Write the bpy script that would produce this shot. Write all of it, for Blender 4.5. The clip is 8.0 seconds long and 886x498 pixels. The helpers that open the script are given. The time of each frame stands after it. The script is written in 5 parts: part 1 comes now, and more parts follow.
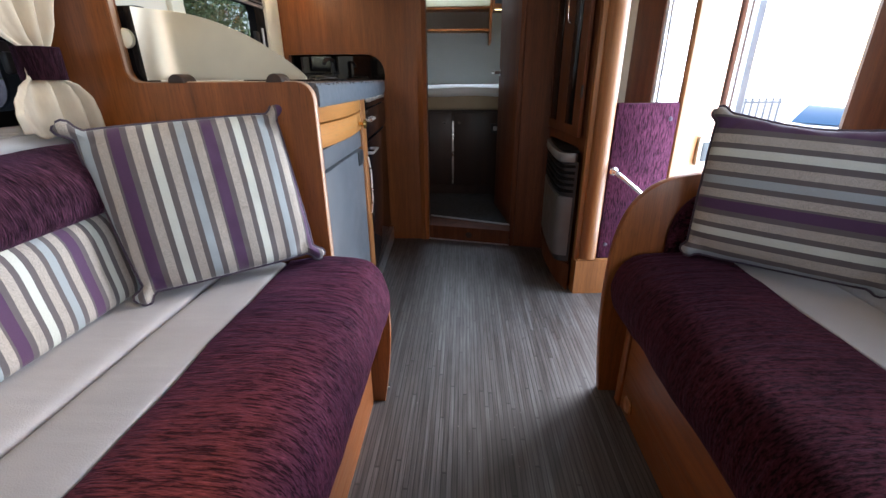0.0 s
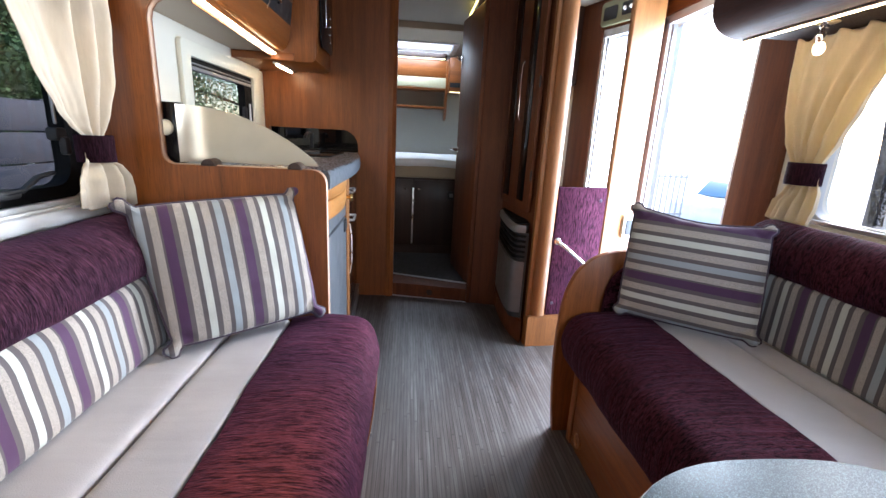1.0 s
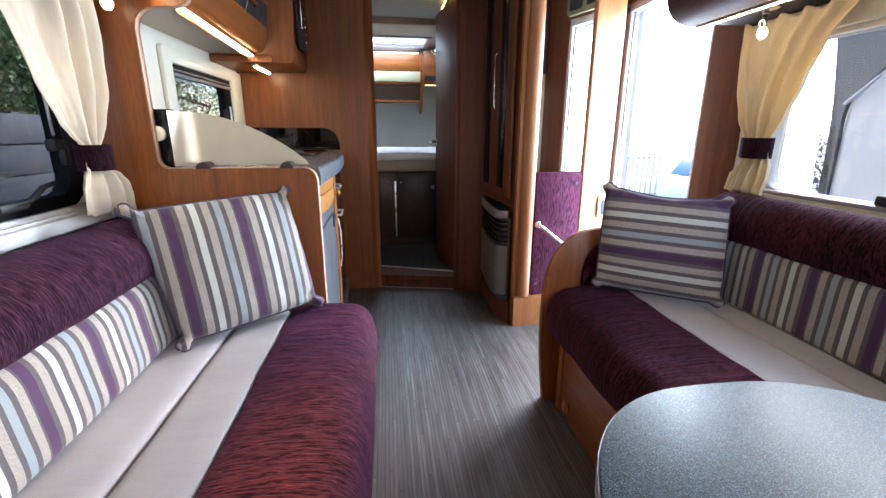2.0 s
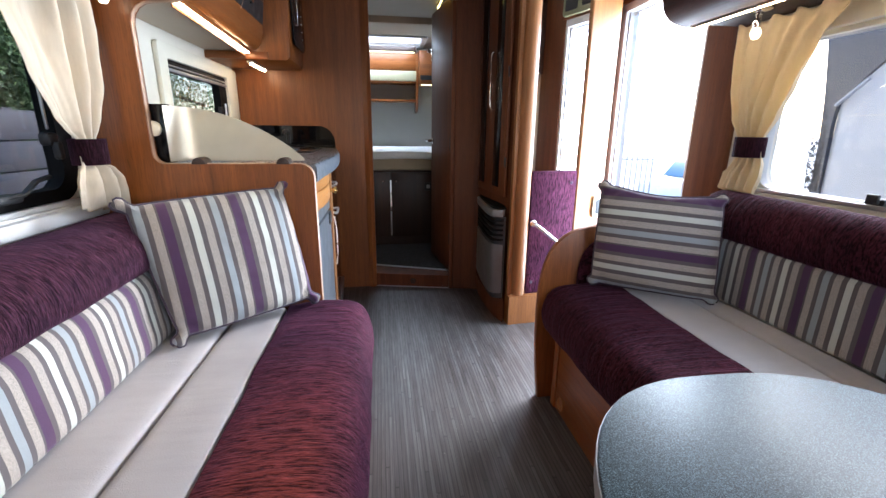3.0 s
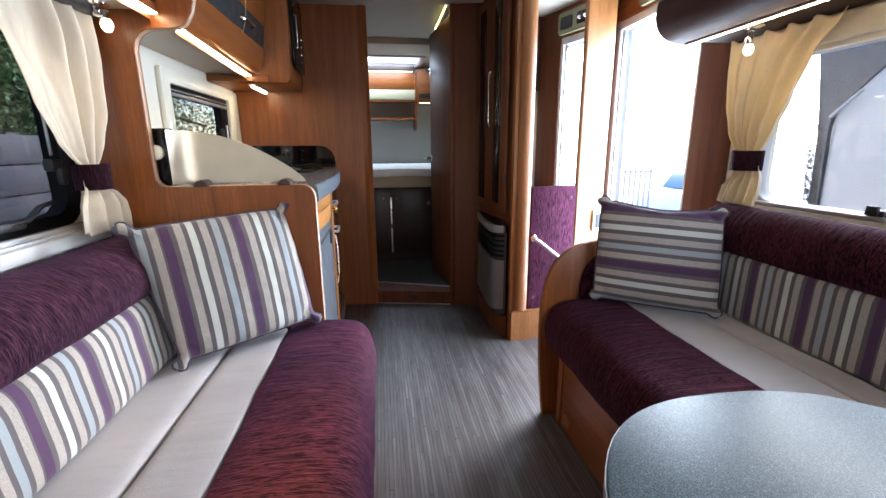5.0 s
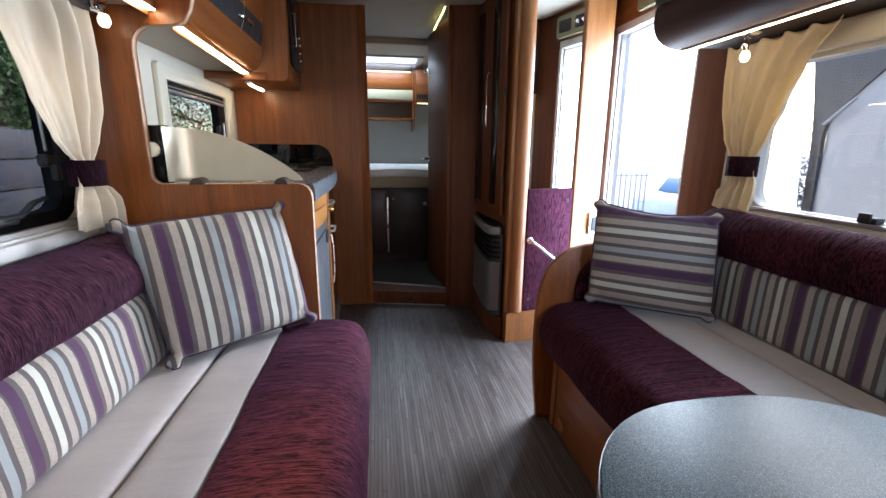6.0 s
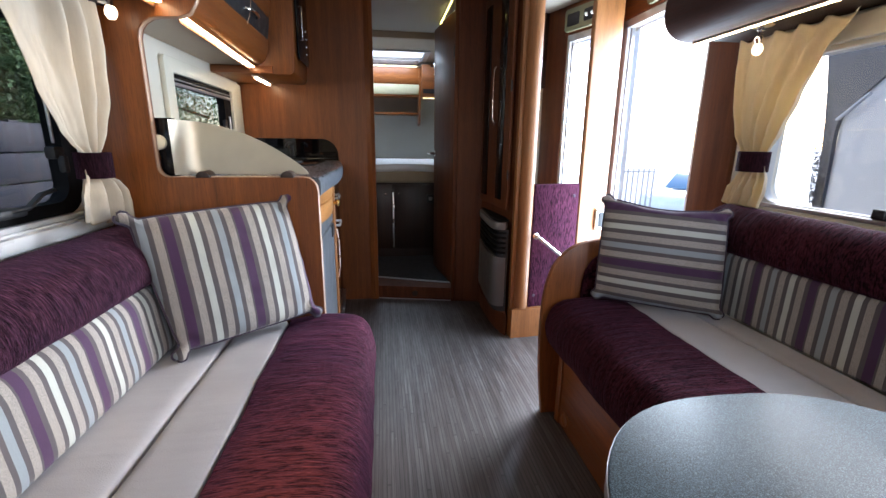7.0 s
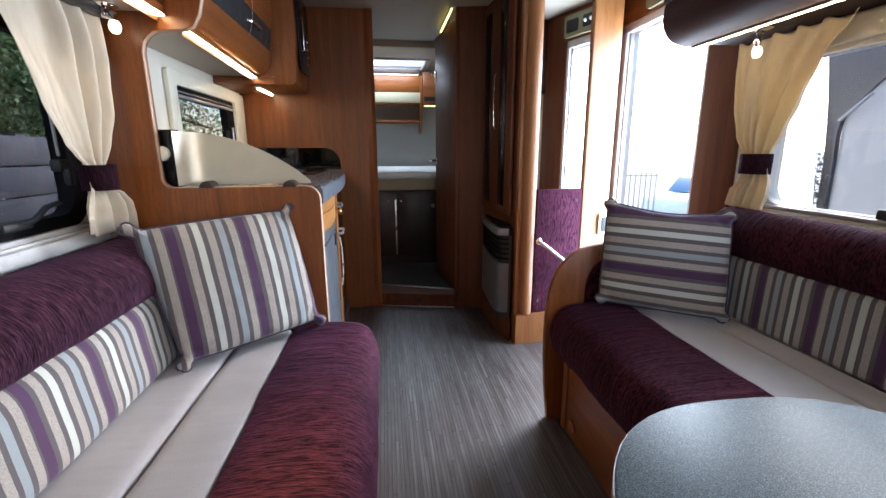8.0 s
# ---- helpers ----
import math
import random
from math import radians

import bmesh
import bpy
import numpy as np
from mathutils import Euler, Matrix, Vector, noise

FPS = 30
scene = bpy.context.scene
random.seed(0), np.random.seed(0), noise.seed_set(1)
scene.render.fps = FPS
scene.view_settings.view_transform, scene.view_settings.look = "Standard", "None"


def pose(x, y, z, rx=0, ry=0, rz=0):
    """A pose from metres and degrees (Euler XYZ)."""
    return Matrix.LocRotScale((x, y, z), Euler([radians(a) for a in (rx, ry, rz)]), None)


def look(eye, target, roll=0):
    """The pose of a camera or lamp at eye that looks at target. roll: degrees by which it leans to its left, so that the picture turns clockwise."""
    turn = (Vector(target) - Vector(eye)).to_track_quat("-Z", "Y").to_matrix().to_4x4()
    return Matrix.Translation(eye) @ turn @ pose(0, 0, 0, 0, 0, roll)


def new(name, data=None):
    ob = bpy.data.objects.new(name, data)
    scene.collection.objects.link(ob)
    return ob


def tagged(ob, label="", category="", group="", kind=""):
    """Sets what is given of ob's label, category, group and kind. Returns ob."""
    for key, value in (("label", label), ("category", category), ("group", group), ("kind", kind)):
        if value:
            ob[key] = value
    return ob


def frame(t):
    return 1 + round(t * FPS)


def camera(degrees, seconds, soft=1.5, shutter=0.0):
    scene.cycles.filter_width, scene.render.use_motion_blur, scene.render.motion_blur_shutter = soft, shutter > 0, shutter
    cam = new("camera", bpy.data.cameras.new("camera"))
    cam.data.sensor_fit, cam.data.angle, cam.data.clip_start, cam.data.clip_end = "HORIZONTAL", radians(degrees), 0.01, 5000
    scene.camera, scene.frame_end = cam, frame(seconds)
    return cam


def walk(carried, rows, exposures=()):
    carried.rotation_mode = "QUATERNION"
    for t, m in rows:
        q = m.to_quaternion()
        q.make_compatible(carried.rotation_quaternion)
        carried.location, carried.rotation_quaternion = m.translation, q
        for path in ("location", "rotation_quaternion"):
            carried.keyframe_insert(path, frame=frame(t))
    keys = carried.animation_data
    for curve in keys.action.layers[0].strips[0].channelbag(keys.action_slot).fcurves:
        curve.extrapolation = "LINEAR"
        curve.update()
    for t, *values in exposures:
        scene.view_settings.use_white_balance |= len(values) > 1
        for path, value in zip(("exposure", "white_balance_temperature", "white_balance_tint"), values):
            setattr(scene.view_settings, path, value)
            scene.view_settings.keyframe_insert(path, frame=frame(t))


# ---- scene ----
cam = camera(92.3, 8.0)
PATH = [
    (0, (0.085, 0.042, 0.933), (0.007, 1.895, 0.184), 0.7),
    (0.5, (0.013, -0.055, 0.961), (0.147, 1.836, 0.325), 2.1),
    (1, (-0.039, -0.169, 1.033), (0.141, 1.759, 0.532), 4.0),
    (1.5, (-0.057, -0.246, 1.034), (0.192, 1.667, 0.504), 1.5),
    (3, (-0.073, -0.262, 1.022), (0.213, 1.646, 0.496), 1.6),
    (3.5, (-0.069, -0.261, 1.015), (0.249, 1.634, 0.458), 2.3),
    (4, (-0.072, -0.26, 1.018), (0.232, 1.645, 0.49), 2.1),
    (4.5, (-0.074, -0.26, 1.027), (0.203, 1.667, 0.567), 0.3),
    (6, (-0.077, -0.26, 1.033), (0.227, 1.663, 0.578), 1.5),
    (6.5, (-0.078, -0.26, 1.03), (0.225, 1.666, 0.581), 1.4),
    (7, (-0.078, -0.254, 1.028), (0.202, 1.668, 0.553), 1.7),
    (7.5, (-0.082, -0.252, 1.03), (0.186, 1.675, 0.567), 1.7),
    (8, (-0.076, -0.254, 1.028), (0.189, 1.678, 0.583), 0.8),
]
EXPOSURES = [(0, 2.92, 6450, 17), (0.5, 3.1, 6350, 17), (1.0, 3.35, 6300, 17), (4.7, 3.35, 6300, 17), (5.8, 2.95, 6350, 17), (8, 2.95, 6350, 17)]
LEVEL = pose(0, 0, 0.011, 0, 1.0, 0)  # sets the floor and the uprights true
walk(cam, [(t, LEVEL @ look(eye, target, roll)) for t, eye, target, roll in PATH], EXPOSURES)

# ---- light ----
world = bpy.data.worlds.new("world")
scene.world = world
world.use_nodes = True
wn = world.node_tree.nodes
sky = wn.new("ShaderNodeTexSky")
sky.sky_type = "NISHITA"
sky.sun_disc = False
sky.sun_elevation = radians(26.5)
sky.sun_rotation = radians(57)
world.node_tree.links.new(sky.outputs[0], wn["Background"].inputs[0])
wn["Background"].inputs[1].default_value = 0.105
sun = new("sun", bpy.data.lights.new("sun", "SUN"))
sun.data.energy, sun.data.angle, sun.data.color = 1.2, radians(48), (0.84, 0.93, 1.0)
sun.matrix_basis = look((1.77, 1.15, 1.05), (0, 0, 0))


TOP_GLASS = 1.852


def skylight(name, at, target, width, height, watts, spread=125, colour=(0.68, 0.86, 1.0)):
    """Sky light in a window's opening."""
    ob = new(name, bpy.data.lights.new(name, "AREA"))
    ob.data.shape, ob.data.size, ob.data.size_y, ob.data.energy = "RECTANGLE", width, height, watts
    ob.data.color = colour
    ob.data.spread = radians(spread)
    ob.matrix_basis = look(at, target)


skylight("window_light_east", (1.285, 0.02, 1.09), (0.0, 0.05, 0.35), 0.72, 0.44, 0.8)
# Both cab openings are unseen; these lamps brighten the partition and pillows.
skylight("unseen_windscreen_light", (0.18, -1.73, 1.30), (-0.25, 0.0, 1.05), 1.45, 0.50, 0.10, 160, (1.0, 0.80, 0.62))
skylight("unseen_cab_light_east", (1.275, -1.17, 1.2), (-0.6, 0.9, 0.85), 0.8, 0.55, 1.0, 110, (1.0, 0.95, 0.91))
skylight("doorway_light", (1.30, 1.765, 0.83), (0.0, 1.765, 0.83), 0.60, 1.55, 8.6, 180)
skylight("rooflight_light", (0.0, 4.16, TOP_GLASS), (0.0, 4.161, 0.0), 0.60, 0.46, 1.6, 180)


# ---- materials ----
def mat(name, base, rough=0.5, metal=0.0, **more):
    m = bpy.data.materials.new(name)
    m.use_nodes = True
    b = m.node_tree.nodes["Principled BSDF"]
    b.inputs["Base Color"].default_value = (*base, 1)
    b.inputs["Roughness"].default_value = rough
    b.inputs["Metallic"].default_value = metal
    for key, value in more.items():
        b.inputs[key.replace("_", " ")].default_value = value
    return m


def node(m, kind, **values):
    n = m.node_tree.nodes.new(kind)
    for key, value in values.items():
        n.inputs[key.replace("_", " ")].default_value = value
    return n


def link(m, a, b):
    m.node_tree.links.new(a, b)


def coords(m, scale=(1, 1, 1), turn=(0, 0, 0), kind="Object"):
    tc, mp = node(m, "ShaderNodeTexCoord"), node(m, "ShaderNodeMapping")
    mp.inputs["Scale"].default_value = scale
    mp.inputs["Rotation"].default_value = turn
    link(m, tc.outputs[kind], mp.inputs[0])
    return mp.outputs[0]


def ramp(m, src, stops, mode="LINEAR"):
    r = node(m, "ShaderNodeValToRGB")
    r.color_ramp.interpolation = mode
    e = r.color_ramp.elements
    while len(e) < len(stops):
        e.new(0.5)
    for el, (p, c) in zip(e, stops):
        el.position, el.color = p, (*c, 1)
    link(m, src, r.inputs[0])
    return r.outputs[0]


def noise_of(m, vec, scale, detail=4.0, rough=0.55):
    n = node(m, "ShaderNodeTexNoise", Scale=scale, Detail=detail, Roughness=rough)
    link(m, vec, n.inputs["Vector"])
    return n.outputs["Fac"]


def mixc(m, fac, a, b, kind="MIX"):
    x = m.node_tree.nodes.new("ShaderNodeMix")
    x.data_type, x.blend_type = "RGBA", kind
    for socket, v in ((0, fac), (6, a), (7, b)):
        if isinstance(v, (int, float)):
            x.inputs[socket].default_value = v
        elif isinstance(v, tuple):
            x.inputs[socket].default_value = (*v, 1)
        else:
            link(m, v, x.inputs[socket])
    return x.outputs[2]


def bump(m, height, strength=0.2, dist=0.002):
    b = node(m, "ShaderNodeBump", Strength=strength, Distance=dist)
    link(m, height, b.inputs["Height"])
    link(m, b.outputs[0], m.node_tree.nodes["Principled BSDF"].inputs["Normal"])


def paint(m, col, socket="Base Color"):
    link(m, col, m.node_tree.nodes["Principled BSDF"].inputs[socket])


def wood(name, grain="z", dark=(0.150, 0.041, 0.0085), mid=(0.226, 0.067, 0.0135), light=(0.300, 0.098, 0.021), rough=0.36, coat=0.12):
    """Veneer: broad soft figure, fine streaks and short dark pores along the grain."""
    m = mat(name, mid, rough, Specular_IOR_Level=0.42 if coat else 0.22, Coat_Weight=coat, Coat_Roughness=0.25)
    s = {"x": (0.7, 17, 17), "y": (17, 0.7, 17), "z": (17, 17, 0.7)}[grain]
    a = noise_of(m, coords(m, s), 1.5, 6, 0.62)
    broad = noise_of(m, coords(m, tuple(0.22 * k for k in s)), 1.7, 3)
    f = noise_of(m, coords(m, tuple(9 * k for k in s)), 1.5, 3)
    pores = noise_of(m, coords(m, tuple((30 if k > 1 else 22) * k for k in s)), 1.5, 2)
    col = ramp(m, a, [(0.20, dark), (0.5, mid), (0.82, light)])
    col = mixc(m, 0.75, col, ramp(m, broad, [(0.3, (0.74, 0.70, 0.66)), (0.7, (1.18, 1.2, 1.22))]), "MULTIPLY")
    col = mixc(m, ramp(m, f, [(0.36, (0.30, 0.30, 0.30)), (0.60, (0.0, 0.0, 0.0))]), col, tuple(0.38 * c for c in dark))
    col = mixc(m, ramp(m, pores, [(0.33, (0.55, 0.55, 0.55)), (0.42, (0.0, 0.0, 0.0))]), col, tuple(0.3 * c for c in dark))
    paint(m, col)
    paint(m, ramp(m, f, [(0.3, (rough - 0.06,) * 3), (0.7, (rough + 0.1,) * 3)]), "Roughness")
    bump(m, f, 0.06, 0.0006)
    return m


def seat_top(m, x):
    """Mask for the painted warm light: the flat of the bolster, not its rounded front."""
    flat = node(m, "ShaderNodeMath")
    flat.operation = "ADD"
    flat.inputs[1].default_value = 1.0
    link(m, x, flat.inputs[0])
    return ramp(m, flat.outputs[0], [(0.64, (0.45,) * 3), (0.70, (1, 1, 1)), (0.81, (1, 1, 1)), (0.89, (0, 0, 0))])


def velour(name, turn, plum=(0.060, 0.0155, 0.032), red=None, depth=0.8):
    """Deep purple chenille: dark broken streaks in the pile, a soft sheen at the edges; red, if given, paints warm
    light on the seat to one end.
    """
    m = mat(name, plum, 0.85, Sheen_Weight=0.11, Sheen_Roughness=0.30, Sheen_Tint=(0.60, 0.34, 0.66, 1), Specular_IOR_Level=0.06)
    v = coords(m, {"across": (26, 270, 55), "nap": (64, 240, 84), "round": (36, 420, 36), "upright": (250, 250, 34)}[turn])
    a = noise_of(m, v, 1.0, 4, 0.7)
    fine = noise_of(m, coords(m, {"across": (90, 900, 160), "nap": (300, 800, 300), "round": (110, 950, 110), "upright": (900, 900, 120)}[turn]), 1.0, 2)
    big = noise_of(m, coords(m, (4, 6, 5)), 1.0, 3)
    col = plum
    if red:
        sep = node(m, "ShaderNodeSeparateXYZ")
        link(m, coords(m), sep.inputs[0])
        # Warm strip light put into the colour: red on top, fading out along y.
        warm_light = node(m, "ShaderNodeMath")
        warm_light.operation = "MULTIPLY_ADD"
        warm_light.inputs[1].default_value = 0.45
        link(m, big, warm_light.inputs[0])
        link(m, sep.outputs["Y"], warm_light.inputs[2])
        nap = mixc(m, 1.0, ramp(m, warm_light.outputs[0], [(0.50, (1, 1, 1)), (0.98, (0, 0, 0))]), seat_top(m, sep.outputs["X"]), "MULTIPLY")
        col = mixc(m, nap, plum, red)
    low = 1 - depth
    stops = [(0.36, (low, low, low)), (0.44, (0.34, 0.32, 0.36)), (0.50, (1, 1, 1)), (0.60, (1.2, 1.2, 1.2)), (0.74, (2.4, 2.4, 2.4))]
    if turn == "round":
        stops = [(0.36, (low, low, low)), (0.46, (0.42, 0.40, 0.44)), (0.53, (1.0, 1.0, 1.0)), (0.70, (3.2, 3.3, 3.3))]
    col = mixc(m, 1.0, col, ramp(m, a, stops), "MULTIPLY")
    col = mixc(m, 0.6, col, ramp(m, fine, [(0.3, (0.55, 0.55, 0.55)), (0.7, (1.45, 1.45, 1.45))]), "MULTIPLY")
    col = mixc(m, 0.8, col, ramp(m, big, [(0.34, (0.62, 0.64, 0.70)), (0.66, (1.15, 1.12, 1.1))]), "MULTIPLY")
    paint(m, col)
    crease = noise_of(m, coords(m, (3, 44, 3) if turn == "nap" else (3, 26, 3)), 1.0, 2)
    add = node(m, "ShaderNodeMath")
    add.operation = "MULTIPLY_ADD"
    add.inputs[1].default_value = 3.6 if turn == "nap" else 1.6
    link(m, crease, add.inputs[0])
    link(m, a, add.inputs[2])
    bump(m, add.outputs[0], 0.75, 0.004)
    return m


def striped(name, axis, period=0.206, shift=0.0):
    """Woven stripes across one axis of the object."""
    m = mat(name, (0.4, 0.4, 0.4), 0.85, Sheen_Weight=0.15)
    sep = node(m, "ShaderNodeSeparateXYZ")
    link(m, coords(m, kind="Object"), sep.inputs[0])
    a = node(m, "ShaderNodeMath")
    a.operation = "MULTIPLY_ADD"
    a.inputs[1].default_value, a.inputs[2].default_value = 1 / period, shift
    link(m, sep.outputs["XYZ".index(axis.upper())], a.inputs[0])
    fr = node(m, "ShaderNodeMath")
    fr.operation = "FRACT"
    link(m, a.outputs[0], fr.inputs[0])
    grey, beige = (0.092, 0.078, 0.079), (0.338, 0.298, 0.262)
    white, blue, plum = (0.49, 0.50, 0.45), (0.270, 0.300, 0.315), (0.062, 0.022, 0.066)
    seq = [(plum, 42), (grey, 21), (beige, 35), (grey, 21), (white, 33), (grey, 23), (beige, 35), (grey, 20), (blue, 33), (grey, 21), (beige, 33), (grey, 10)]
    total, at, stops = sum(w for _, w in seq), 0, []
    for c, w in seq:
        stops.append((at / total, c))
        at += w
    col = ramp(m, fr.outputs[0], stops, "CONSTANT")
    dotted = ramp(m, fr.outputs[0], [(p, (0.95,) * 3 if c is beige else (0.22,) * 3) for p, c in stops], "CONSTANT")
    slub = noise_of(m, coords(m, tuple(400 if k == axis else 980 for k in "xyz")), 1.0, 2, 0.6)
    col = mixc(m, dotted, col, mixc(m, 1.0, col, ramp(m, slub, [(0.35, (0.68, 0.67, 0.66)), (0.65, (1.29, 1.29, 1.29))]), "MULTIPLY"))
    col = mixc(m, 0.3, col, ramp(m, noise_of(m, coords(m, (9, 9, 9)), 1.0), [(0.3, (0.8, 0.78, 0.76)), (0.7, (1, 1, 1))]), "MULTIPLY")
    paint(m, col)
    bump(m, slub, 0.25, 0.0008)
    return m


def cloth(name, base, rough=0.9, scale=500.0):
    m = mat(name, base, rough, Sheen_Weight=0.1)
    v = node(m, "ShaderNodeTexVoronoi", Scale=scale)
    link(m, coords(m), v.inputs["Vector"])
    n = noise_of(m, coords(m, (6, 6, 6)), 1.0)
    col = mixc(m, 0.5, base, ramp(m, n, [(0.3, tuple(0.82 * c for c in base)), (0.7, tuple(min(1, 1.08 * c) for c in base))]))
    paint(m, col)
    crease = noise_of(m, coords(m, (4, 26, 4)), 1.0, 2)
    add = node(m, "ShaderNodeMath")
    add.operation = "MULTIPLY_ADD"
    add.inputs[1].default_value = 6.0
    link(m, crease, add.inputs[0])
    link(m, v.outputs["Distance"], add.inputs[2])
    bump(m, add.outputs[0], 0.3, 0.0012)
    return m


def mottled(name, base, rough=0.5, scale=5.0, amount=0.1, metal=0.0, relief=0.05, **more):
    m = mat(name, base, rough, metal, **more)
    n = noise_of(m, coords(m), scale, 5)
    f = noise_of(m, coords(m), scale * 40, 3)
    paint(m, ramp(m, n, [(0.3, tuple(c * (1 - amount) for c in base)), (0.7, tuple(min(1, c * (1 + amount)) for c in base))]))
    paint(m, ramp(m, n, [(0.3, (max(0.02, rough * 0.8),) * 3), (0.7, (min(1, rough * 1.2),) * 3)]), "Roughness")
    bump(m, f, relief, 0.0008)
    return m


def glow(name, colour, strength):
    m = mat(name, colour, 0.5)
    b = m.node_tree.nodes["Principled BSDF"]
    b.inputs["Emission Color"].default_value = (*colour, 1)
    b.inputs["Emission Strength"].default_value = strength
    return m


WOOD = wood("cherry_wood_upright", "z")
WOOD_Y = wood("cherry_wood_lengthwise", "y")
WOOD_X = wood("cherry_wood_across", "x")
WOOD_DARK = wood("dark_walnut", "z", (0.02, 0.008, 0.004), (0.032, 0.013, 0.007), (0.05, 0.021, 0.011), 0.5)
PALE = wood("pale_cherry_wood", "z", (0.22, 0.080, 0.022), (0.29, 0.110, 0.031), (0.35, 0.142, 0.045), 0.45)
# Lighter copy of the cherry wood: warm light on the drawers is painted in.
LIT_CHERRY = wood("lit_cherry_wood", "y", (0.34, 0.14, 0.035), (0.44, 0.19, 0.05), (0.52, 0.25, 0.08))
# Cherry wood with shade in its colour; also the bedroom door's dark wood.
SHADED_DARK_WOOD = wood("shaded_dark_wood", "z", (0.076, 0.0230, 0.0100), (0.122, 0.038, 0.0150), (0.170, 0.056, 0.022), 0.5, 0.0)
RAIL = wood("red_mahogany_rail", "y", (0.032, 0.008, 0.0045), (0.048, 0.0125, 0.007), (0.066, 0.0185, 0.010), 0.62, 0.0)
EDGING = mottled("pale_wood_edging", (0.38, 0.24, 0.16), 0.4, 9)
VELOUR_X = velour("purple_velour_across", "nap", (0.047, 0.0112, 0.0180))
VELOUR_ROUND = velour("purple_velour_bolster", "round", (0.043, 0.0150, 0.0260), None, 0.9)
VELOUR_SEAT = velour("warm_lit_purple_velour", "across", (0.060, 0.0160, 0.031), (0.155, 0.0310, 0.022))
VELOUR_Z = velour("purple_velour_upright", "upright", (0.066, 0.0165, 0.035))
TIE = velour("dark_plum_velour", "upright", (0.022, 0.0068, 0.0115), None, 0.5)
STRIPE_W = striped("striped_cloth_backrest", "y", 0.1605, 0.26)
STRIPE_E = striped("striped_cloth_backrest_east", "y", 0.1735, 0.093)
STRIPE_U = striped("striped_cloth_pillow_upright", "x", 0.170, 0.90)
STRIPE_V = striped("striped_cloth_pillow_level", "z", -0.188, 0.852)
BEIGE = cloth("beige_seat_cloth", (0.385, 0.362, 0.358))
CURTAIN_WALL = cloth("brown_curtain_cloth", (0.16, 0.10, 0.07))
PIPING = cloth("dark_piping", (0.06, 0.042, 0.062))
CREAM = mottled("cream_wall_panel", (0.68, 0.63, 0.53), 0.55, 3, 0.06)
TAN = mottled("tan_locker_underside", (0.38, 0.30, 0.22), 0.5, 4, 0.08)
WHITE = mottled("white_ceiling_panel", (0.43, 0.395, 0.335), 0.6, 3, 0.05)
GREYWALL = mottled("pale_grey_wall_lining", (0.31, 0.31, 0.285), 0.7, 3, 0.05)
PLASTIC = mottled("cream_plastic", (0.72, 0.68, 0.56), 0.35, 6, 0.05)
WINDOW_GREY = mottled("pale_grey_window_frame", (0.50, 0.50, 0.49), 0.45, 8, 0.06)
WHITE_TRIM = mottled("white_painted_trim", (0.57, 0.58, 0.59), 0.3, 8, 0.06)
BLACK = mottled("black_gloss_glass", (0.005, 0.005, 0.006), 0.12, 6, 0.2, Specular_IOR_Level=0.3)
BLACK_MIRROR = mottled("black_mirror_glass", (0.004, 0.004, 0.005), 0.05, 4, 0.2, 0.0, 0.0, Specular_IOR_Level=0.6)
RUBBER = mottled("black_rubber", (0.003, 0.003, 0.0035), 0.6, 20, 0.3, Specular_IOR_Level=0.12)
GREY_PLASTIC = mottled("dark_grey_plastic", (0.020, 0.020, 0.022), 0.45, 20, 0.2, Specular_IOR_Level=0.3)
CHROME = mat("chrome", (0.85, 0.85, 0.87), 0.12, 1.0)
SATIN = mottled("satin_chrome", (0.80, 0.79, 0.77), 0.30, 30, 0.05, 0.85)
ALU = mottled("brushed_aluminium", (0.62, 0.62, 0.63), 0.34, 30, 0.1, 1.0)
SILVER = mottled("silver_paint", (0.34, 0.335, 0.34), 0.38, 15, 0.08, 0.5)
FRIDGE = mottled("grey_fridge_door", (0.080, 0.087, 0.098), 0.4, 8, 0.06)
WORKTOP = mottled("dark_grey_worktop", (0.07, 0.075, 0.085), 0.28, 120, 0.35)
WORK_EDGE = mottled("blue_grey_worktop_edge", (0.085, 0.098, 0.115), 0.4, 60, 0.1)
MIRROR = mat("mirror", (0.93, 0.93, 0.93), 0.02, 1.0)
CARPET = mottled("dark_grey_carpet", (0.075, 0.075, 0.082), 0.95, 60, 0.3, relief=0.6, Specular_IOR_Level=0.05)
SHEET = cloth("white_bed_sheet", (0.88, 0.89, 0.90))
MATTRESS = cloth("beige_mattress_cloth", (0.42, 0.34, 0.24))
LED = glow("led_strip", (1.0, 0.80, 0.47), 5.0)
LED_SOFA = glow("sofa_led_strip", (1.0, 0.80, 0.47), 3.6)
LED_SHELF = glow("shelf_led", (1.0, 0.90, 0.45), 0.55)
LED_EAST = glow("warm_led_strip", (1.0, 0.74, 0.42), 3.0)
LED_PASSAGE = glow("passage_led", (1.0, 0.93, 0.22), 0.8)
BULB = glow("lamp_bulb", (1.0, 0.84, 0.56), 0.6)


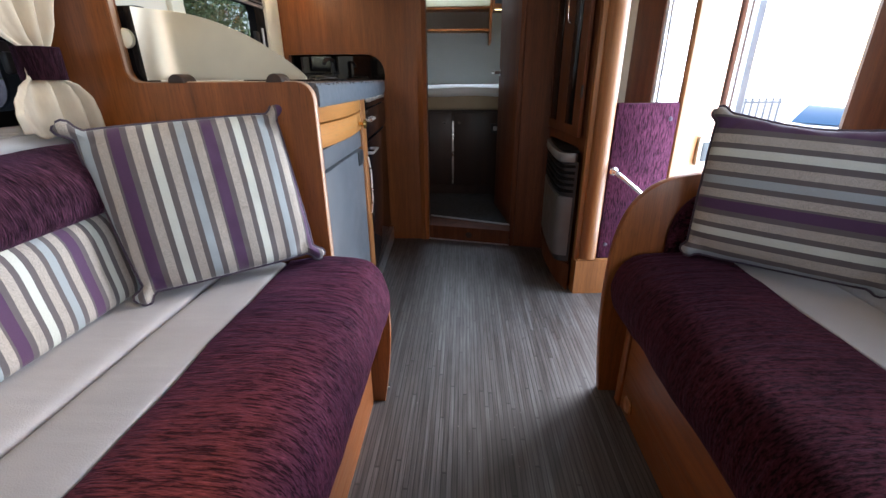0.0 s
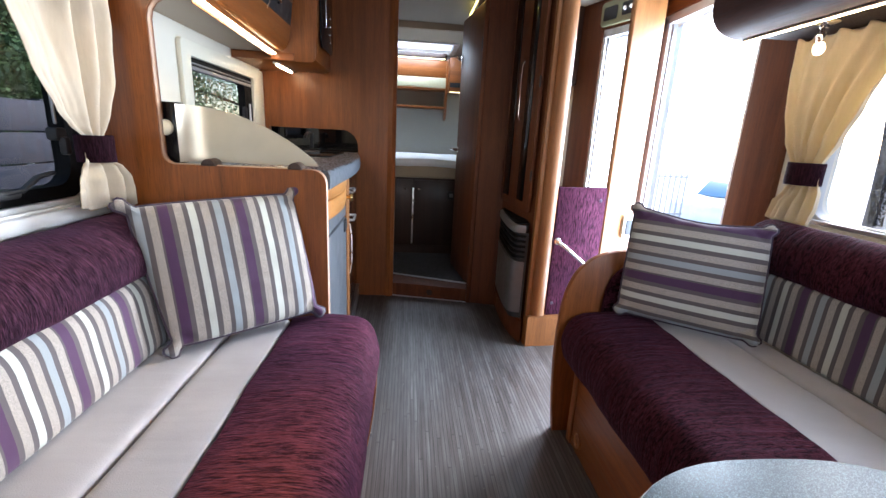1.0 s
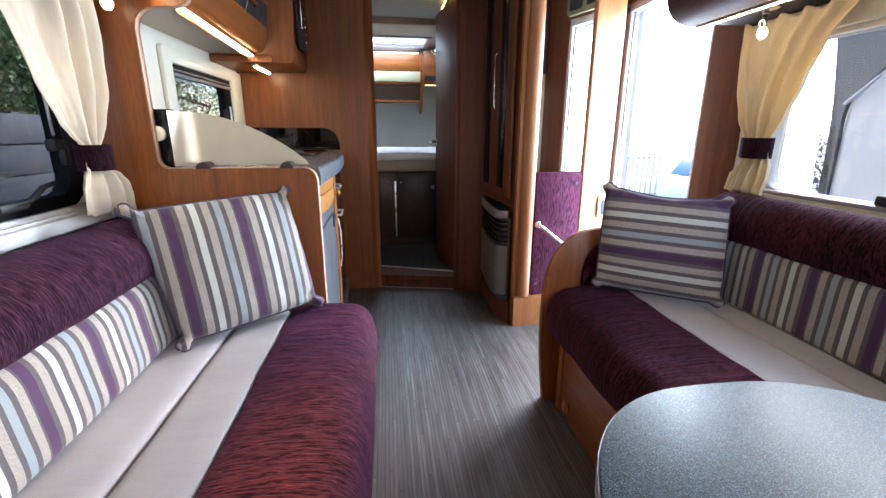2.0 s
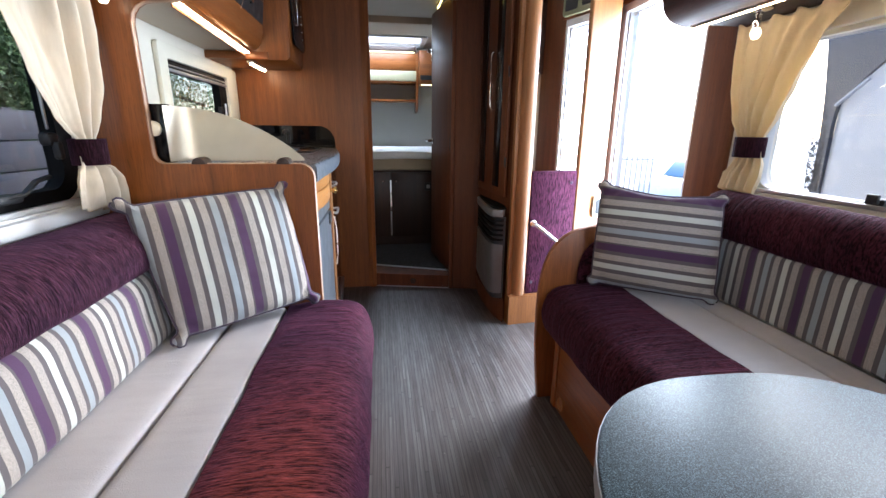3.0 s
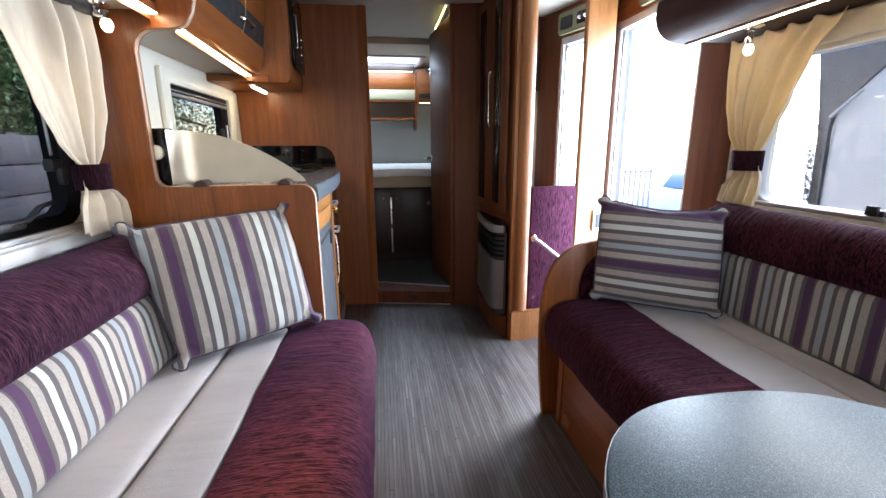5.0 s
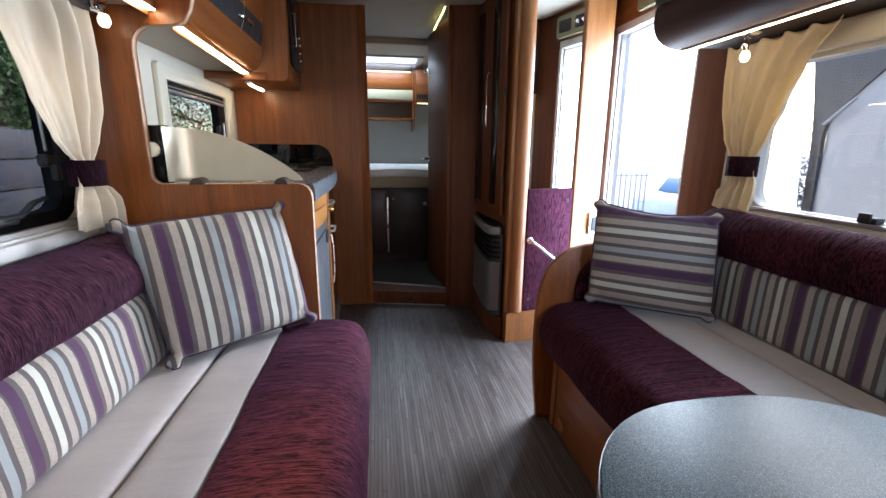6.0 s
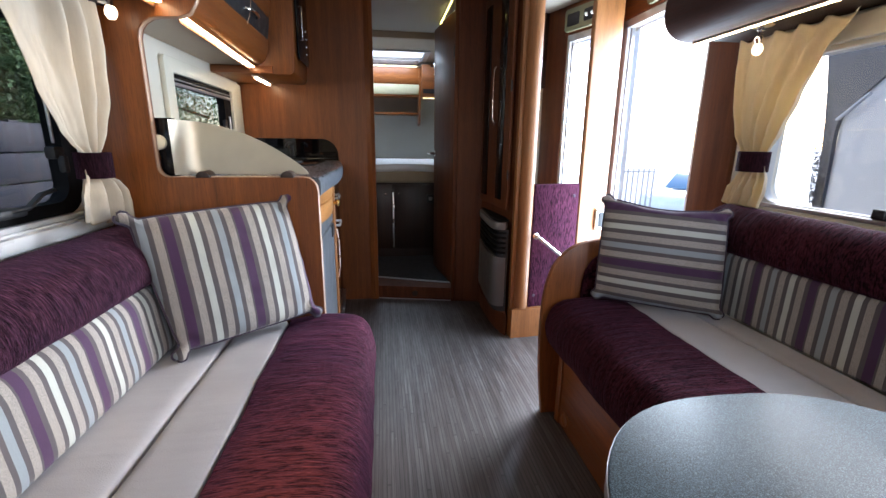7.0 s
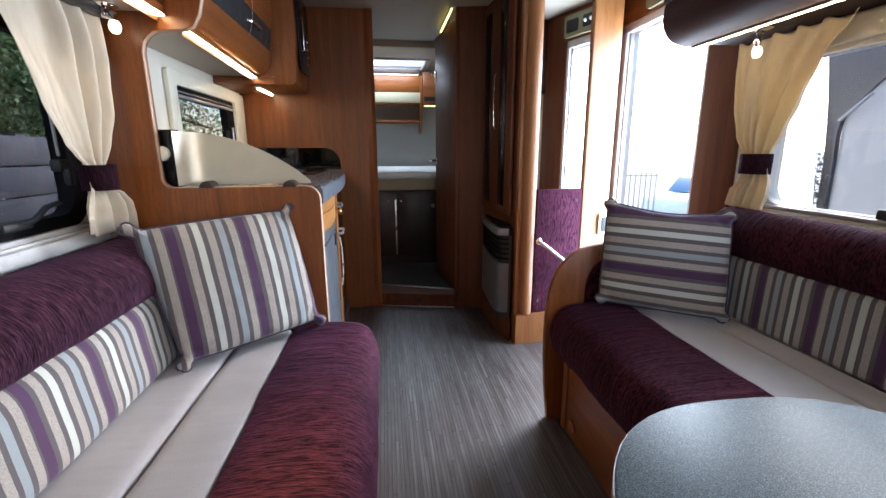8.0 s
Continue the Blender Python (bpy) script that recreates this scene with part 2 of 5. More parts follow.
def floor_material():
    m = mat("striped_vinyl_floor", (0.1, 0.09, 0.08), 0.5, Specular_IOR_Level=0.65)
    sep = node(m, "ShaderNodeSeparateXYZ")
    v = coords(m)
    link(m, v, sep.inputs[0])
    a = noise_of(m, coords(m, (260, 4, 1)), 1.0, 3, 0.6)
    b = noise_of(m, coords(m, (45, 3, 1)), 1.0, 3, 0.6)
    c = noise_of(m, coords(m, (90, 14, 1)), 1.0, 3)

    def calc(kind, *values):
        n = node(m, "ShaderNodeMath")
        n.operation = kind
        for i, value in enumerate(values):
            if isinstance(value, (int, float)):
                n.inputs[i].default_value = value
            else:
                link(m, value, n.inputs[i])
        return n.outputs[0]

    def chance(x, y):
        cell, wn = node(m, "ShaderNodeCombineXYZ"), node(m, "ShaderNodeTexWhiteNoise")
        link(m, x, cell.inputs[0])
        if y is not None:
            link(m, y, cell.inputs[1])
        link(m, cell.outputs[0], wn.inputs["Vector"])
        return wn.outputs["Value"]

    across = calc("DIVIDE", sep.outputs["X"], 0.0135)
    row = calc("FLOOR", across)
    along = calc("MULTIPLY_ADD", chance(row, None), 9.0, calc("DIVIDE", sep.outputs["Y"], 0.85))
    strip = chance(row, calc("FLOOR", along))
    edge = calc("MINIMUM", calc("FRACT", across), calc("SUBTRACT", 1.0, calc("FRACT", across)))
    end = calc("MULTIPLY", calc("MINIMUM", calc("FRACT", along), calc("SUBTRACT", 1.0, calc("FRACT", along))), 30.0)
    joint = calc("MINIMUM", edge, end)
    col = ramp(m, b, [(0.3, (0.050, 0.041, 0.037)), (0.5, (0.079, 0.071, 0.068)), (0.72, (0.106, 0.101, 0.101))])
    col = mixc(m, 0.8, col, ramp(m, strip, [(0.0, (0.58, 0.54, 0.52)), (0.5, (0.96, 0.93, 0.92)), (1.0, (1.24, 1.25, 1.28))]), "MULTIPLY")
    col = mixc(m, 1.0, col, ramp(m, joint, [(0.0, (0.25, 0.24, 0.24)), (0.16, (1, 1, 1))]), "MULTIPLY")
    col = mixc(m, 0.6, col, ramp(m, a, [(0.34, (0.36, 0.33, 0.31)), (0.64, (1.45, 1.43, 1.42))]), "MULTIPLY")
    grit = node(m, "ShaderNodeTexVoronoi", Scale=26.0)
    link(m, v, grit.inputs["Vector"])
    col = mixc(m, ramp(m, grit.outputs["Distance"], [(0.035, (0.7, 0.7, 0.7)), (0.05, (0, 0, 0))]), col, (0.26, 0.24, 0.22))
    paint(m, col)
    paint(m, ramp(m, c, [(0.3, (0.31,) * 3), (0.7, (0.50,) * 3)]), "Roughness")
    bump(m, a, 0.15, 0.0008)
    return m


def table_material():
    m = mat("speckled_grey_laminate", (0.1, 0.11, 0.12), 0.45, Specular_IOR_Level=0.22)
    f = noise_of(m, coords(m), 820.0, 2)
    g = noise_of(m, coords(m), 320.0, 3)
    col = ramp(m, f, [(0.34, (0.005, 0.011, 0.015)), (0.5, (0.023, 0.044, 0.056)), (0.66, (0.125, 0.190, 0.225))])
    paint(m, mixc(m, 0.4, col, ramp(m, g, [(0.35, (0.6, 0.6, 0.6)), (0.65, (1.2, 1.2, 1.2))]), "MULTIPLY"))
    paint(m, ramp(m, g, [(0.3, (0.38,) * 3), (0.7, (0.48,) * 3)]), "Roughness")
    bump(m, f, 0.05, 0.0005)
    return m


def curtain_material(name, low, high, through_light, share, rough=0.85, relief=0.2):
    m = mat(name, low, rough)
    nt = m.node_tree
    b = nt.nodes["Principled BSDF"]
    n = noise_of(m, coords(m, (160, 160, 30)), 1.0, 3)
    col = ramp(m, n, [(0.3, low), (0.7, high)])
    link(m, col, b.inputs["Base Color"])
    bump(m, n, relief, 0.0006)
    tr = nt.nodes.new("ShaderNodeBsdfTranslucent")
    tr.inputs[0].default_value = (*through_light, 1)
    mix = nt.nodes.new("ShaderNodeMixShader")
    mix.inputs[0].default_value = share
    link(m, b.outputs[0], mix.inputs[1])
    link(m, tr.outputs[0], mix.inputs[2])
    link(m, mix.outputs[0], nt.nodes["Material Output"].inputs[0])
    return m


def glass_material(name, tint, dirt=0.0):
    """A clear pane: transparent with a real reflection."""
    m = bpy.data.materials.new(name)
    m.use_nodes = True
    nt = m.node_tree
    nt.nodes.remove(nt.nodes["Principled BSDF"])
    t, g, mix, lw, pw, ad = (nt.nodes.new(k) for k in ("ShaderNodeBsdfTransparent", "ShaderNodeBsdfGlossy", "ShaderNodeMixShader", "ShaderNodeLayerWeight", "ShaderNodeMath", "ShaderNodeMath"))
    t.inputs[0].default_value = (*tint, 1)
    g.inputs["Roughness"].default_value = 0.015
    lw.inputs["Blend"].default_value = 0.5
    pw.operation, ad.operation = "POWER", "MULTIPLY_ADD"
    pw.inputs[1].default_value = 4.0
    ad.inputs[1].default_value, ad.inputs[2].default_value = 0.8, 0.035
    link(m, lw.outputs["Facing"], pw.inputs[0])
    link(m, pw.outputs[0], ad.inputs[0])
    link(m, ad.outputs[0], mix.inputs[0])
    link(m, t.outputs[0], mix.inputs[1])
    link(m, g.outputs[0], mix.inputs[2])
    link(m, mix.outputs[0], nt.nodes["Material Output"].inputs[0])
    return m


FLOOR = floor_material()
TABLE = table_material()
# One cloth, two copies: the east base is yellowed for light shining through.
CURTAIN_BACKLIT = curtain_material("backlit_curtain_cloth", (0.76, 0.66, 0.47), (0.81, 0.72, 0.54), (0.92, 0.75, 0.45), 0.36)
CURTAIN_WEST = curtain_material("west_curtain_cloth", (0.62, 0.55, 0.435), (0.68, 0.61, 0.49), (0.92, 0.62, 0.26), 0.24)
MILKY = curtain_material("milky_acrylic", (0.8, 0.8, 0.8), (0.85, 0.85, 0.85), (0.95, 0.95, 0.95), 0.9)
GLASS = glass_material("window_glass", (0.92, 0.94, 0.95))
TINTED = glass_material("tinted_acrylic", (0.60, 0.61, 0.61))


FROST = mat("satin_cream_screen", (0.56, 0.49, 0.385), 0.40, 0.7)
bump(FROST, noise_of(FROST, coords(FROST, (900, 900, 12)), 1.0, 2), 0.02, 0.0003)
paint(FROST, ramp(FROST, noise_of(FROST, coords(FROST, (14, 14, 14)), 1.0, 2), [(0.3, (0.53, 0.465, 0.365)), (0.7, (0.58, 0.51, 0.40))]))


# ---- shapes ----
def box(x0, x1, y0, y1, z0, z1, b=0.0, seg=2):
    bm = bmesh.new()
    bmesh.ops.create_cube(bm, size=1)
    for v in bm.verts:
        v.co = ((x0 + x1) / 2 + v.co.x * (x1 - x0), (y0 + y1) / 2 + v.co.y * (y1 - y0), (z0 + z1) / 2 + v.co.z * (z1 - z0))
    if b:
        bmesh.ops.bevel(bm, geom=bm.edges[:], offset=b, segments=seg, profile=0.5, affect="EDGES")
    return bm


def joined(*bms):
    out = bms[0]
    for other in bms[1:]:
        me = bpy.data.meshes.new("tmp")
        other.to_mesh(me)
        other.free()
        out.from_mesh(me)
        bpy.data.meshes.remove(me)
    return out


def moved(bm, m):
    bmesh.ops.transform(bm, matrix=m, verts=bm.verts[:])
    return bm


def to3(axis, p, a):
    return {"x": (a, p[0], p[1]), "y": (p[0], a, p[1]), "z": (p[0], p[1], a)}[axis]


def plate(axis, a0, a1, outer, holes=(), b=0.0):
    """A flat sheet between a0 and a1 along axis, with an outline and openings cut through."""
    bm = bmesh.new()
    edges = []
    for loop in (outer, *holes):
        vs = [bm.verts.new(to3(axis, p, a0)) for p in loop]
        edges += [bm.edges.new((vs[i], vs[(i + 1) % len(vs)])) for i in range(len(vs))]
    if holes:
        bmesh.ops.triangle_fill(bm, use_beauty=True, use_dissolve=False, edges=edges)
    else:
        bm.faces.new(bm.verts[:])
    rim = [e for e in bm.edges if e.is_boundary]
    base = bm.faces[:]
    got = bmesh.ops.extrude_face_region(bm, geom=base)
    d = Vector(to3(axis, (0, 0), a1 - a0))
    bmesh.ops.translate(bm, vec=d, verts=[g for g in got["geom"] if isinstance(g, bmesh.types.BMVert)])
    bmesh.ops.recalc_face_normals(bm, faces=bm.faces[:])
    if b:
        es = [e for e in bm.edges if len(e.link_faces) == 2 and e.calc_face_angle() > 1.2 and abs(to3(axis, (0, 0), 1)[0] * (e.verts[0].co - e.verts[1].co).x + to3(axis, (0, 0), 1)[1] * (e.verts[0].co - e.verts[1].co).y + to3(axis, (0, 0), 1)[2] * (e.verts[0].co - e.verts[1].co).z) < 1e-5]
        bmesh.ops.bevel(bm, geom=es, offset=b, segments=2, profile=0.5, affect="EDGES")
    return bm


def rect(a0, a1, b0, b1):
    return [(a0, b0), (a1, b0), (a1, b1), (a0, b1)]


def rrect(a0, a1, b0, b1, r, n=6):
    """A rectangle with round corners; r may be one radius or four, from the low corner on."""
    rs = r if isinstance(r, (tuple, list)) else (r,) * 4
    out = []
    for (cx, cy, sx, sy, t0), q in zip(((a0, b0, 1, 1, 180), (a1, b0, -1, 1, 270), (a1, b1, -1, -1, 0), (a0, b1, 1, -1, 90)), rs):
        if q <= 0:
            out.append((cx, cy))
            continue
        for i in range(n + 1):
            t = radians(t0 + 90 * i / n)
            out.append((cx + sx * q + q * math.cos(t), cy + sy * q + q * math.sin(t)))
    return out


def smooth_loop(pts, times=2):
    for _ in range(times):
        out = []
        for i, p in enumerate(pts):
            q = pts[(i + 1) % len(pts)]
            out += [tuple(0.75 * a + 0.25 * c for a, c in zip(p, q)), tuple(0.25 * a + 0.75 * c for a, c in zip(p, q))]
        pts = out
    return pts


def smooth_line(pts, times=2):
    for _ in range(times):
        out = [pts[0]]
        for p, q in zip(pts, pts[1:]):
            out += [tuple(0.75 * a + 0.25 * c for a, c in zip(p, q)), tuple(0.25 * a + 0.75 * c for a, c in zip(p, q))]
        pts = out + [pts[-1]]
    return pts


def tube(path, r, n=10, flat=1.0):
    """A round bar along a path of points."""
    bm = bmesh.new()
    pts = [Vector(p) for p in path]
    rings = []
    side = None
    for i, p in enumerate(pts):
        d = (pts[min(i + 1, len(pts) - 1)] - pts[max(i - 1, 0)]).normalized()
        ref = Vector((0, 0, 1)) if abs(d.z) < 0.9 else Vector((1, 0, 0))
        side = d.cross(ref).normalized() if side is None else (side - d * side.dot(d)).normalized()
        up = d.cross(side)
        rings.append([bm.verts.new(p + r * (math.cos(t) * side + flat * math.sin(t) * up)) for t in (2 * math.pi * k / n for k in range(n))])
    for a, c in zip(rings, rings[1:]):
        for k in range(n):
            bm.faces.new((a[k], a[(k + 1) % n], c[(k + 1) % n], c[k]))
    bm.faces.new(rings[0])
    bm.faces.new(rings[-1][::-1])
    bmesh.ops.recalc_face_normals(bm, faces=bm.faces[:])
    return bm


def turned(profile, base, way=(0, 0, 1), n=20):
    """A lathe form: (radius, height) pairs along way from base."""
    bm = bmesh.new()
    q = Vector((0, 0, 1)).rotation_difference(Vector(way)).to_matrix().to_4x4()
    m = Matrix.Translation(base) @ q
    rings = [[bm.verts.new(m @ Vector((max(r, 1e-4) * math.cos(t), max(r, 1e-4) * math.sin(t), h))) for t in (2 * math.pi * k / n for k in range(n))] for r, h in profile]
    for a, c in zip(rings, rings[1:]):
        for k in range(n):
            bm.faces.new((a[k], a[(k + 1) % n], c[(k + 1) % n], c[k]))
    bm.faces.new(rings[0][::-1])
    bm.faces.new(rings[-1])
    bmesh.ops.recalc_face_normals(bm, faces=bm.faces[:])
    return bm


def bolster(profile, y0, y1, end=0.03, step=0.03, wave=0.0):
    """A padded form: an (x, z) outline drawn out along y, with rounded ends and a little unevenness."""
    bm = bmesh.new()
    cx, cz = (sum(p[i] for p in profile) / len(profile) for i in (0, 1))
    half = min(max(p[i] for p in profile) - min(p[i] for p in profile) for i in (0, 1)) / 2
    ys = [y0 + end * (1 - math.cos(t * math.pi / 12)) for t in range(6)]
    k = max(2, int((y1 - y0 - 2 * end) / step))
    ys += [y0 + end + (y1 - y0 - 2 * end) * i / k for i in range(k + 1)]
    ys += [y1 - end * (1 - math.cos(t * math.pi / 12)) for t in range(5, -1, -1)]
    rings = []
    for y in ys:
        d = min(y - y0, y1 - y)
        s = 0.0 if d >= end else end - math.sqrt(max(0, end * end - (end - d) ** 2))
        f = 1 - min(0.9, s / half)
        ring = []
        for x, z in profile:
            w = wave * (noise.noise((x * 9, y * 7, z * 9)) + 0.4 * noise.noise((x * 30, y * 22, z * 30)))
            dx, dz = x - cx, z - cz
            n = math.hypot(dx, dz) or 1
            ring.append(bm.verts.new((cx + dx * f + w * dx / n, y, cz + dz * f + w * dz / n)))
        rings.append(ring)
    n = len(profile)
    for a, c in zip(rings, rings[1:]):
        for i in range(n):
            bm.faces.new((a[i], a[(i + 1) % n], c[(i + 1) % n], c[i]))
    bm.faces.new(rings[0][::-1])
    bm.faces.new(rings[-1])
    bmesh.ops.recalc_face_normals(bm, faces=bm.faces[:])
    return bm


def world_of(ob):
    return (world_of(ob.parent) @ ob.matrix_parent_inverse if ob.parent else Matrix.Identity(4)) @ ob.matrix_basis


def part(name, bm, material, parent=None, label="", sharp=38):
    """One mesh object, given in world metres, under a thing or a part (or on its own)."""
    me = bpy.data.meshes.new(name)
    bm.to_mesh(me)
    bm.free()
    me.materials.append(material)
    me.polygons.foreach_set("use_smooth", [True] * len(me.polygons))
    me.set_sharp_from_angle(angle=radians(sharp))
    ob = new(name, me)
    if parent:
        ob.parent = parent
        ob.matrix_parent_inverse = world_of(parent).inverted()
    return tagged(ob, label)


def thing(name, at, label, category, group="", kind=""):
    ob = new(name)
    ob.empty_display_size = 0.05
    ob.matrix_basis = pose(*at)
    return tagged(ob, label, category, group, kind)


def fixed(name, bm, material, label, category="", sharp=38):
    return tagged(part(name, bm, material, None, label, sharp), "", category or name, "", "structure")


# ---- the shell of the living space ----
LX, RX, FRONT, BACK, TOP = -0.90, 1.27, -1.75, 4.50, 1.86
fixed("floor", box(LX - 0.04, RX + 0.04, FRONT, 2.62, -0.04, 0), FLOOR, "grey-brown vinyl floor with fine lengthwise stripes", "floor")
ceiling = plate("z", TOP, TOP + 0.04, rect(LX - 0.04, RX + 0.04, FRONT - 0.04, BACK + 0.04), [rrect(-0.34, 0.36, 3.95, 4.44, 0.03)])
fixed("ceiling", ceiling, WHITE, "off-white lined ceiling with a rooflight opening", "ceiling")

WIN_L = (-0.3, 1.06, 0.85, 1.345)
WIN_K = (1.69, 2.40, 0.975, 1.31)
left = plate("x", LX - 0.04, LX, rect(FRONT, BACK, 0, TOP), [rrect(*WIN_L, 0.07), rrect(*WIN_K, 0.03)])
fixed("wall_west", left, CREAM, "cream lined side wall with two window openings", "wall")
DOOR = (1.445, 2.09, -0.02, 1.665)
WIN_R = (-0.35, 1.085, 0.852, 1.325)
right = plate("x", RX, RX + 0.04, [(FRONT, 0), (DOOR[0], 0)] + [(DOOR[0], DOOR[3] - 0.06)] + [(DOOR[0] + 0.06 - 0.06 * math.cos(t), DOOR[3] - 0.06 + 0.06 * math.sin(t)) for t in (0.3, 0.6, 0.9, 1.2, 1.57)] + [(DOOR[1] - 0.06 + 0.06 * math.sin(t), DOOR[3] - 0.06 + 0.06 * math.cos(t)) for t in (0.0, 0.4, 0.8, 1.2, 1.57)] + [(DOOR[1], 0), (BACK, 0), (BACK, TOP), (FRONT, TOP)], [rrect(*WIN_R, 0.07), rrect(-1.6, -0.75, 0.9, 1.5, 0.1)])
fixed("wall_east", right, CREAM, "cream lined side wall with a doorway and a window", "wall")
fixed("wall_north", box(LX, RX, BACK, BACK + 0.04, 0, TOP), GREYWALL, "pale grey lined wall behind the bed", "wall")
fixed("wall_south", plate("y", FRONT - 0.04, FRONT, rect(LX - 0.04, RX + 0.04, 0, TOP), [rrect(-0.58, 0.95, 1.02, 1.58, 0.08)]), CURTAIN_WALL, "brown lined front wall, unseen, with an added windscreen opening", "wall")


def pane(ob):
    ob.visible_shadow = False
    return ob


# bulkhead beside the kitchen, with a black niche behind the hob
niche = rrect(-0.86, -0.335, 0.93, 1.062, (0.005, 0.005, 0.10, 0.005), 8)
bulk = fixed("wall_1", plate("y", 2.55, 2.59, rect(LX, -0.155, 0, TOP), [niche]), WOOD, "cherry wood bulkhead wall with a rounded niche", "wall")
part("niche_lining", joined(box(-0.89, -0.30, 2.66, 2.67, 0.90, 1.1), box(-0.89, -0.30, 2.592, 2.66, 1.075, 1.085), box(-0.305, -0.295, 2.592, 2.66, 0.9, 1.085)), BLACK_MIRROR, bulk, "black glass lining of the niche")
part("jamb", plate("z", 0, TOP, [(-0.155, 2.542), (-0.128, 2.534), (-0.106, 2.546), (-0.106, 2.625), (-0.155, 2.625)]), WOOD, bulk, "moulded cherry wood door jamb")

# doorway to the bedroom, set at a slant
ANG = math.atan2(2.41 - 2.556, 0.57 + 0.11)


def slant(a0, a1, d0, d1, z0, z1, b=0.0):
    """A block along the slanted door line: a along it from its west end, d behind it."""
    return moved(box(a0, a1, d0, d1, z0, z1, b), Matrix.Translation((-0.11, 2.556, 0)) @ pose(0, 0, 0, 0, 0, math.degrees(ANG)))


wall2 = fixed("wall_2", slant(0.515, 0.72, 0, 0.04, 0, TOP), SHADED_DARK_WOOD, "cherry wood panel beside the bedroom doorway, shade in its colour", "wall")
part("jamb", slant(0.50, 0.528, -0.012, 0.05, 0, TOP, 0.008), SHADED_DARK_WOOD, wall2)
step = fixed("step", plate("z", 0.0, 0.0905, [(-0.11, 2.556), (0.395, 2.448), (0.40, 2.565), (-0.11, 2.752)]), SHADED_DARK_WOOD, "cherry wood step up to the bedroom, shade in its colour", "step")
part("edge_strip", plate("z", 0.088, 0.095, [(-0.11, 2.738), (0.40, 2.553), (0.40, 2.577), (-0.11, 2.762)], (), 0.002), ALU, step, "aluminium edge strip")
part("foot_strip", slant(0.0, 0.50, -0.005, 0.0, 0.0, 0.006), ALU, step, "thin aluminium foot strip")
way = Vector((math.sin(ANG), -math.cos(ANG), 0))
mid = Vector((-0.11, 2.556, 0.045)) + 0.255 * Vector((math.cos(ANG), math.sin(ANG), 0))
part("vent_ring", turned([(0.011, 0), (0.019, 0), (0.020, 0.003), (0.013, 0.004), (0.011, 0.002)], mid, way), WOOD_DARK, step)
fixed("floor_2", box(LX, RX, 2.62, BACK, 0.0, 0.088), CARPET, "dark grey carpet of the bedroom", "floor")
bm = plate("z", 0.02, 0.0885, [(0.40, 2.62), (0.40, 2.452), (0.62, 2.42), (0.62, 2.62)])
fixed("floor_3", bm, CARPET, "dark grey carpet at the bedroom threshold", "floor")
fixed("beam", box(LX, RX, 3.27, 3.31, TOP - 0.045, TOP), TAN, "narrow beige ceiling beam before the bed", "beam")
ledr = thing("ceiling_light", (0.35, 2.7, TOP), "slim warm LED strip along the passage ceiling", "ceiling light")
part("housing", box(0.352, 0.378, 2.43, 2.95, TOP - 0.014, TOP - 0.002, 0.003), ALU, ledr)
part("diffuser", box(0.352, 0.362, 2.44, 2.94, TOP - 0.02, TOP - 0.013, 0.003), LED_PASSAGE, ledr, "glowing diffuser")
tagged(ledr, kind="")

# rooflight over the bed; cab side window and windscreen, unseen, added for light
pane(fixed("window_5", box(-0.62, 0.99, FRONT - 0.034, FRONT - 0.028, 0.98, 1.62), GLASS, "clear unseen windscreen added behind the living space", "window"))
pane(fixed("window_4", box(RX + 0.025, RX + 0.03, -1.62, -0.73, 0.88, 1.52), GLASS, "clear unseen cab side window added for light", "window"))
rl = fixed("rooflight", plate("z", TOP - 0.012, TOP, rrect(-0.38, 0.40, 3.91, 4.48, 0.04), [rrect(-0.33, 0.35, 3.96, 4.43, 0.03)], 0.003), WHITE_TRIM, "white framed rooflight over the bed", "rooflight")
part("pane", box(-0.34, 0.36, 3.95, 4.44, TOP + 0.03, TOP + 0.034), MILKY, rl, "milky rooflight pane")



# ---- windows and door ----
def ring(axis, a0, a1, outer, inner, b=0.0):
    return plate(axis, a0, a1, outer, [inner], b)


wl = fixed("window_1", ring("x", LX - 0.035, LX + 0.004, rrect(WIN_L[0] - 0.02, WIN_L[1] + 0.02, WIN_L[2] - 0.005, WIN_L[3] + 0.03, 0.08), rrect(WIN_L[0] + 0.03, WIN_L[1] - 0.035, WIN_L[2] + 0.03, WIN_L[3] - 0.03, 0.05)), RUBBER, "black-framed acrylic side window above the sofa", "window")
pane(part("pane", box(LX - 0.032, LX - 0.026, WIN_L[0], WIN_L[1], WIN_L[2], WIN_L[3]), TINTED, wl, "lightly tinted pane"))
part("blind_track", box(LX - 0.004, LX + 0.004, WIN_L[1] - 0.060, WIN_L[1] - 0.054, WIN_L[2] + 0.18, WIN_L[3] - 0.06, 0.003), ALU, wl, "thin silver blind track")
part("latch", joined(box(LX - 0.015, LX + 0.012, WIN_L[1] - 0.075, WIN_L[1] - 0.038, 0.990, 1.022, 0.006), box(LX + 0.005, LX + 0.024, WIN_L[1] - 0.066, WIN_L[1] - 0.046, 0.955, 1.000, 0.006)), GREY_PLASTIC, wl, "black plastic window latch")
part("stay", joined(box(LX - 0.01, LX + 0.03, 0.76, 0.84, 0.868, 0.888, 0.006), tube([(LX + 0.02, 0.78, 0.88), (LX + 0.03, 0.84, 0.885), (LX + 0.02, 0.90, 0.91), (LX + 0.015, 0.95, 0.915)], 0.008, 8, 0.7)), GREY_PLASTIC, wl, "black plastic window stay")
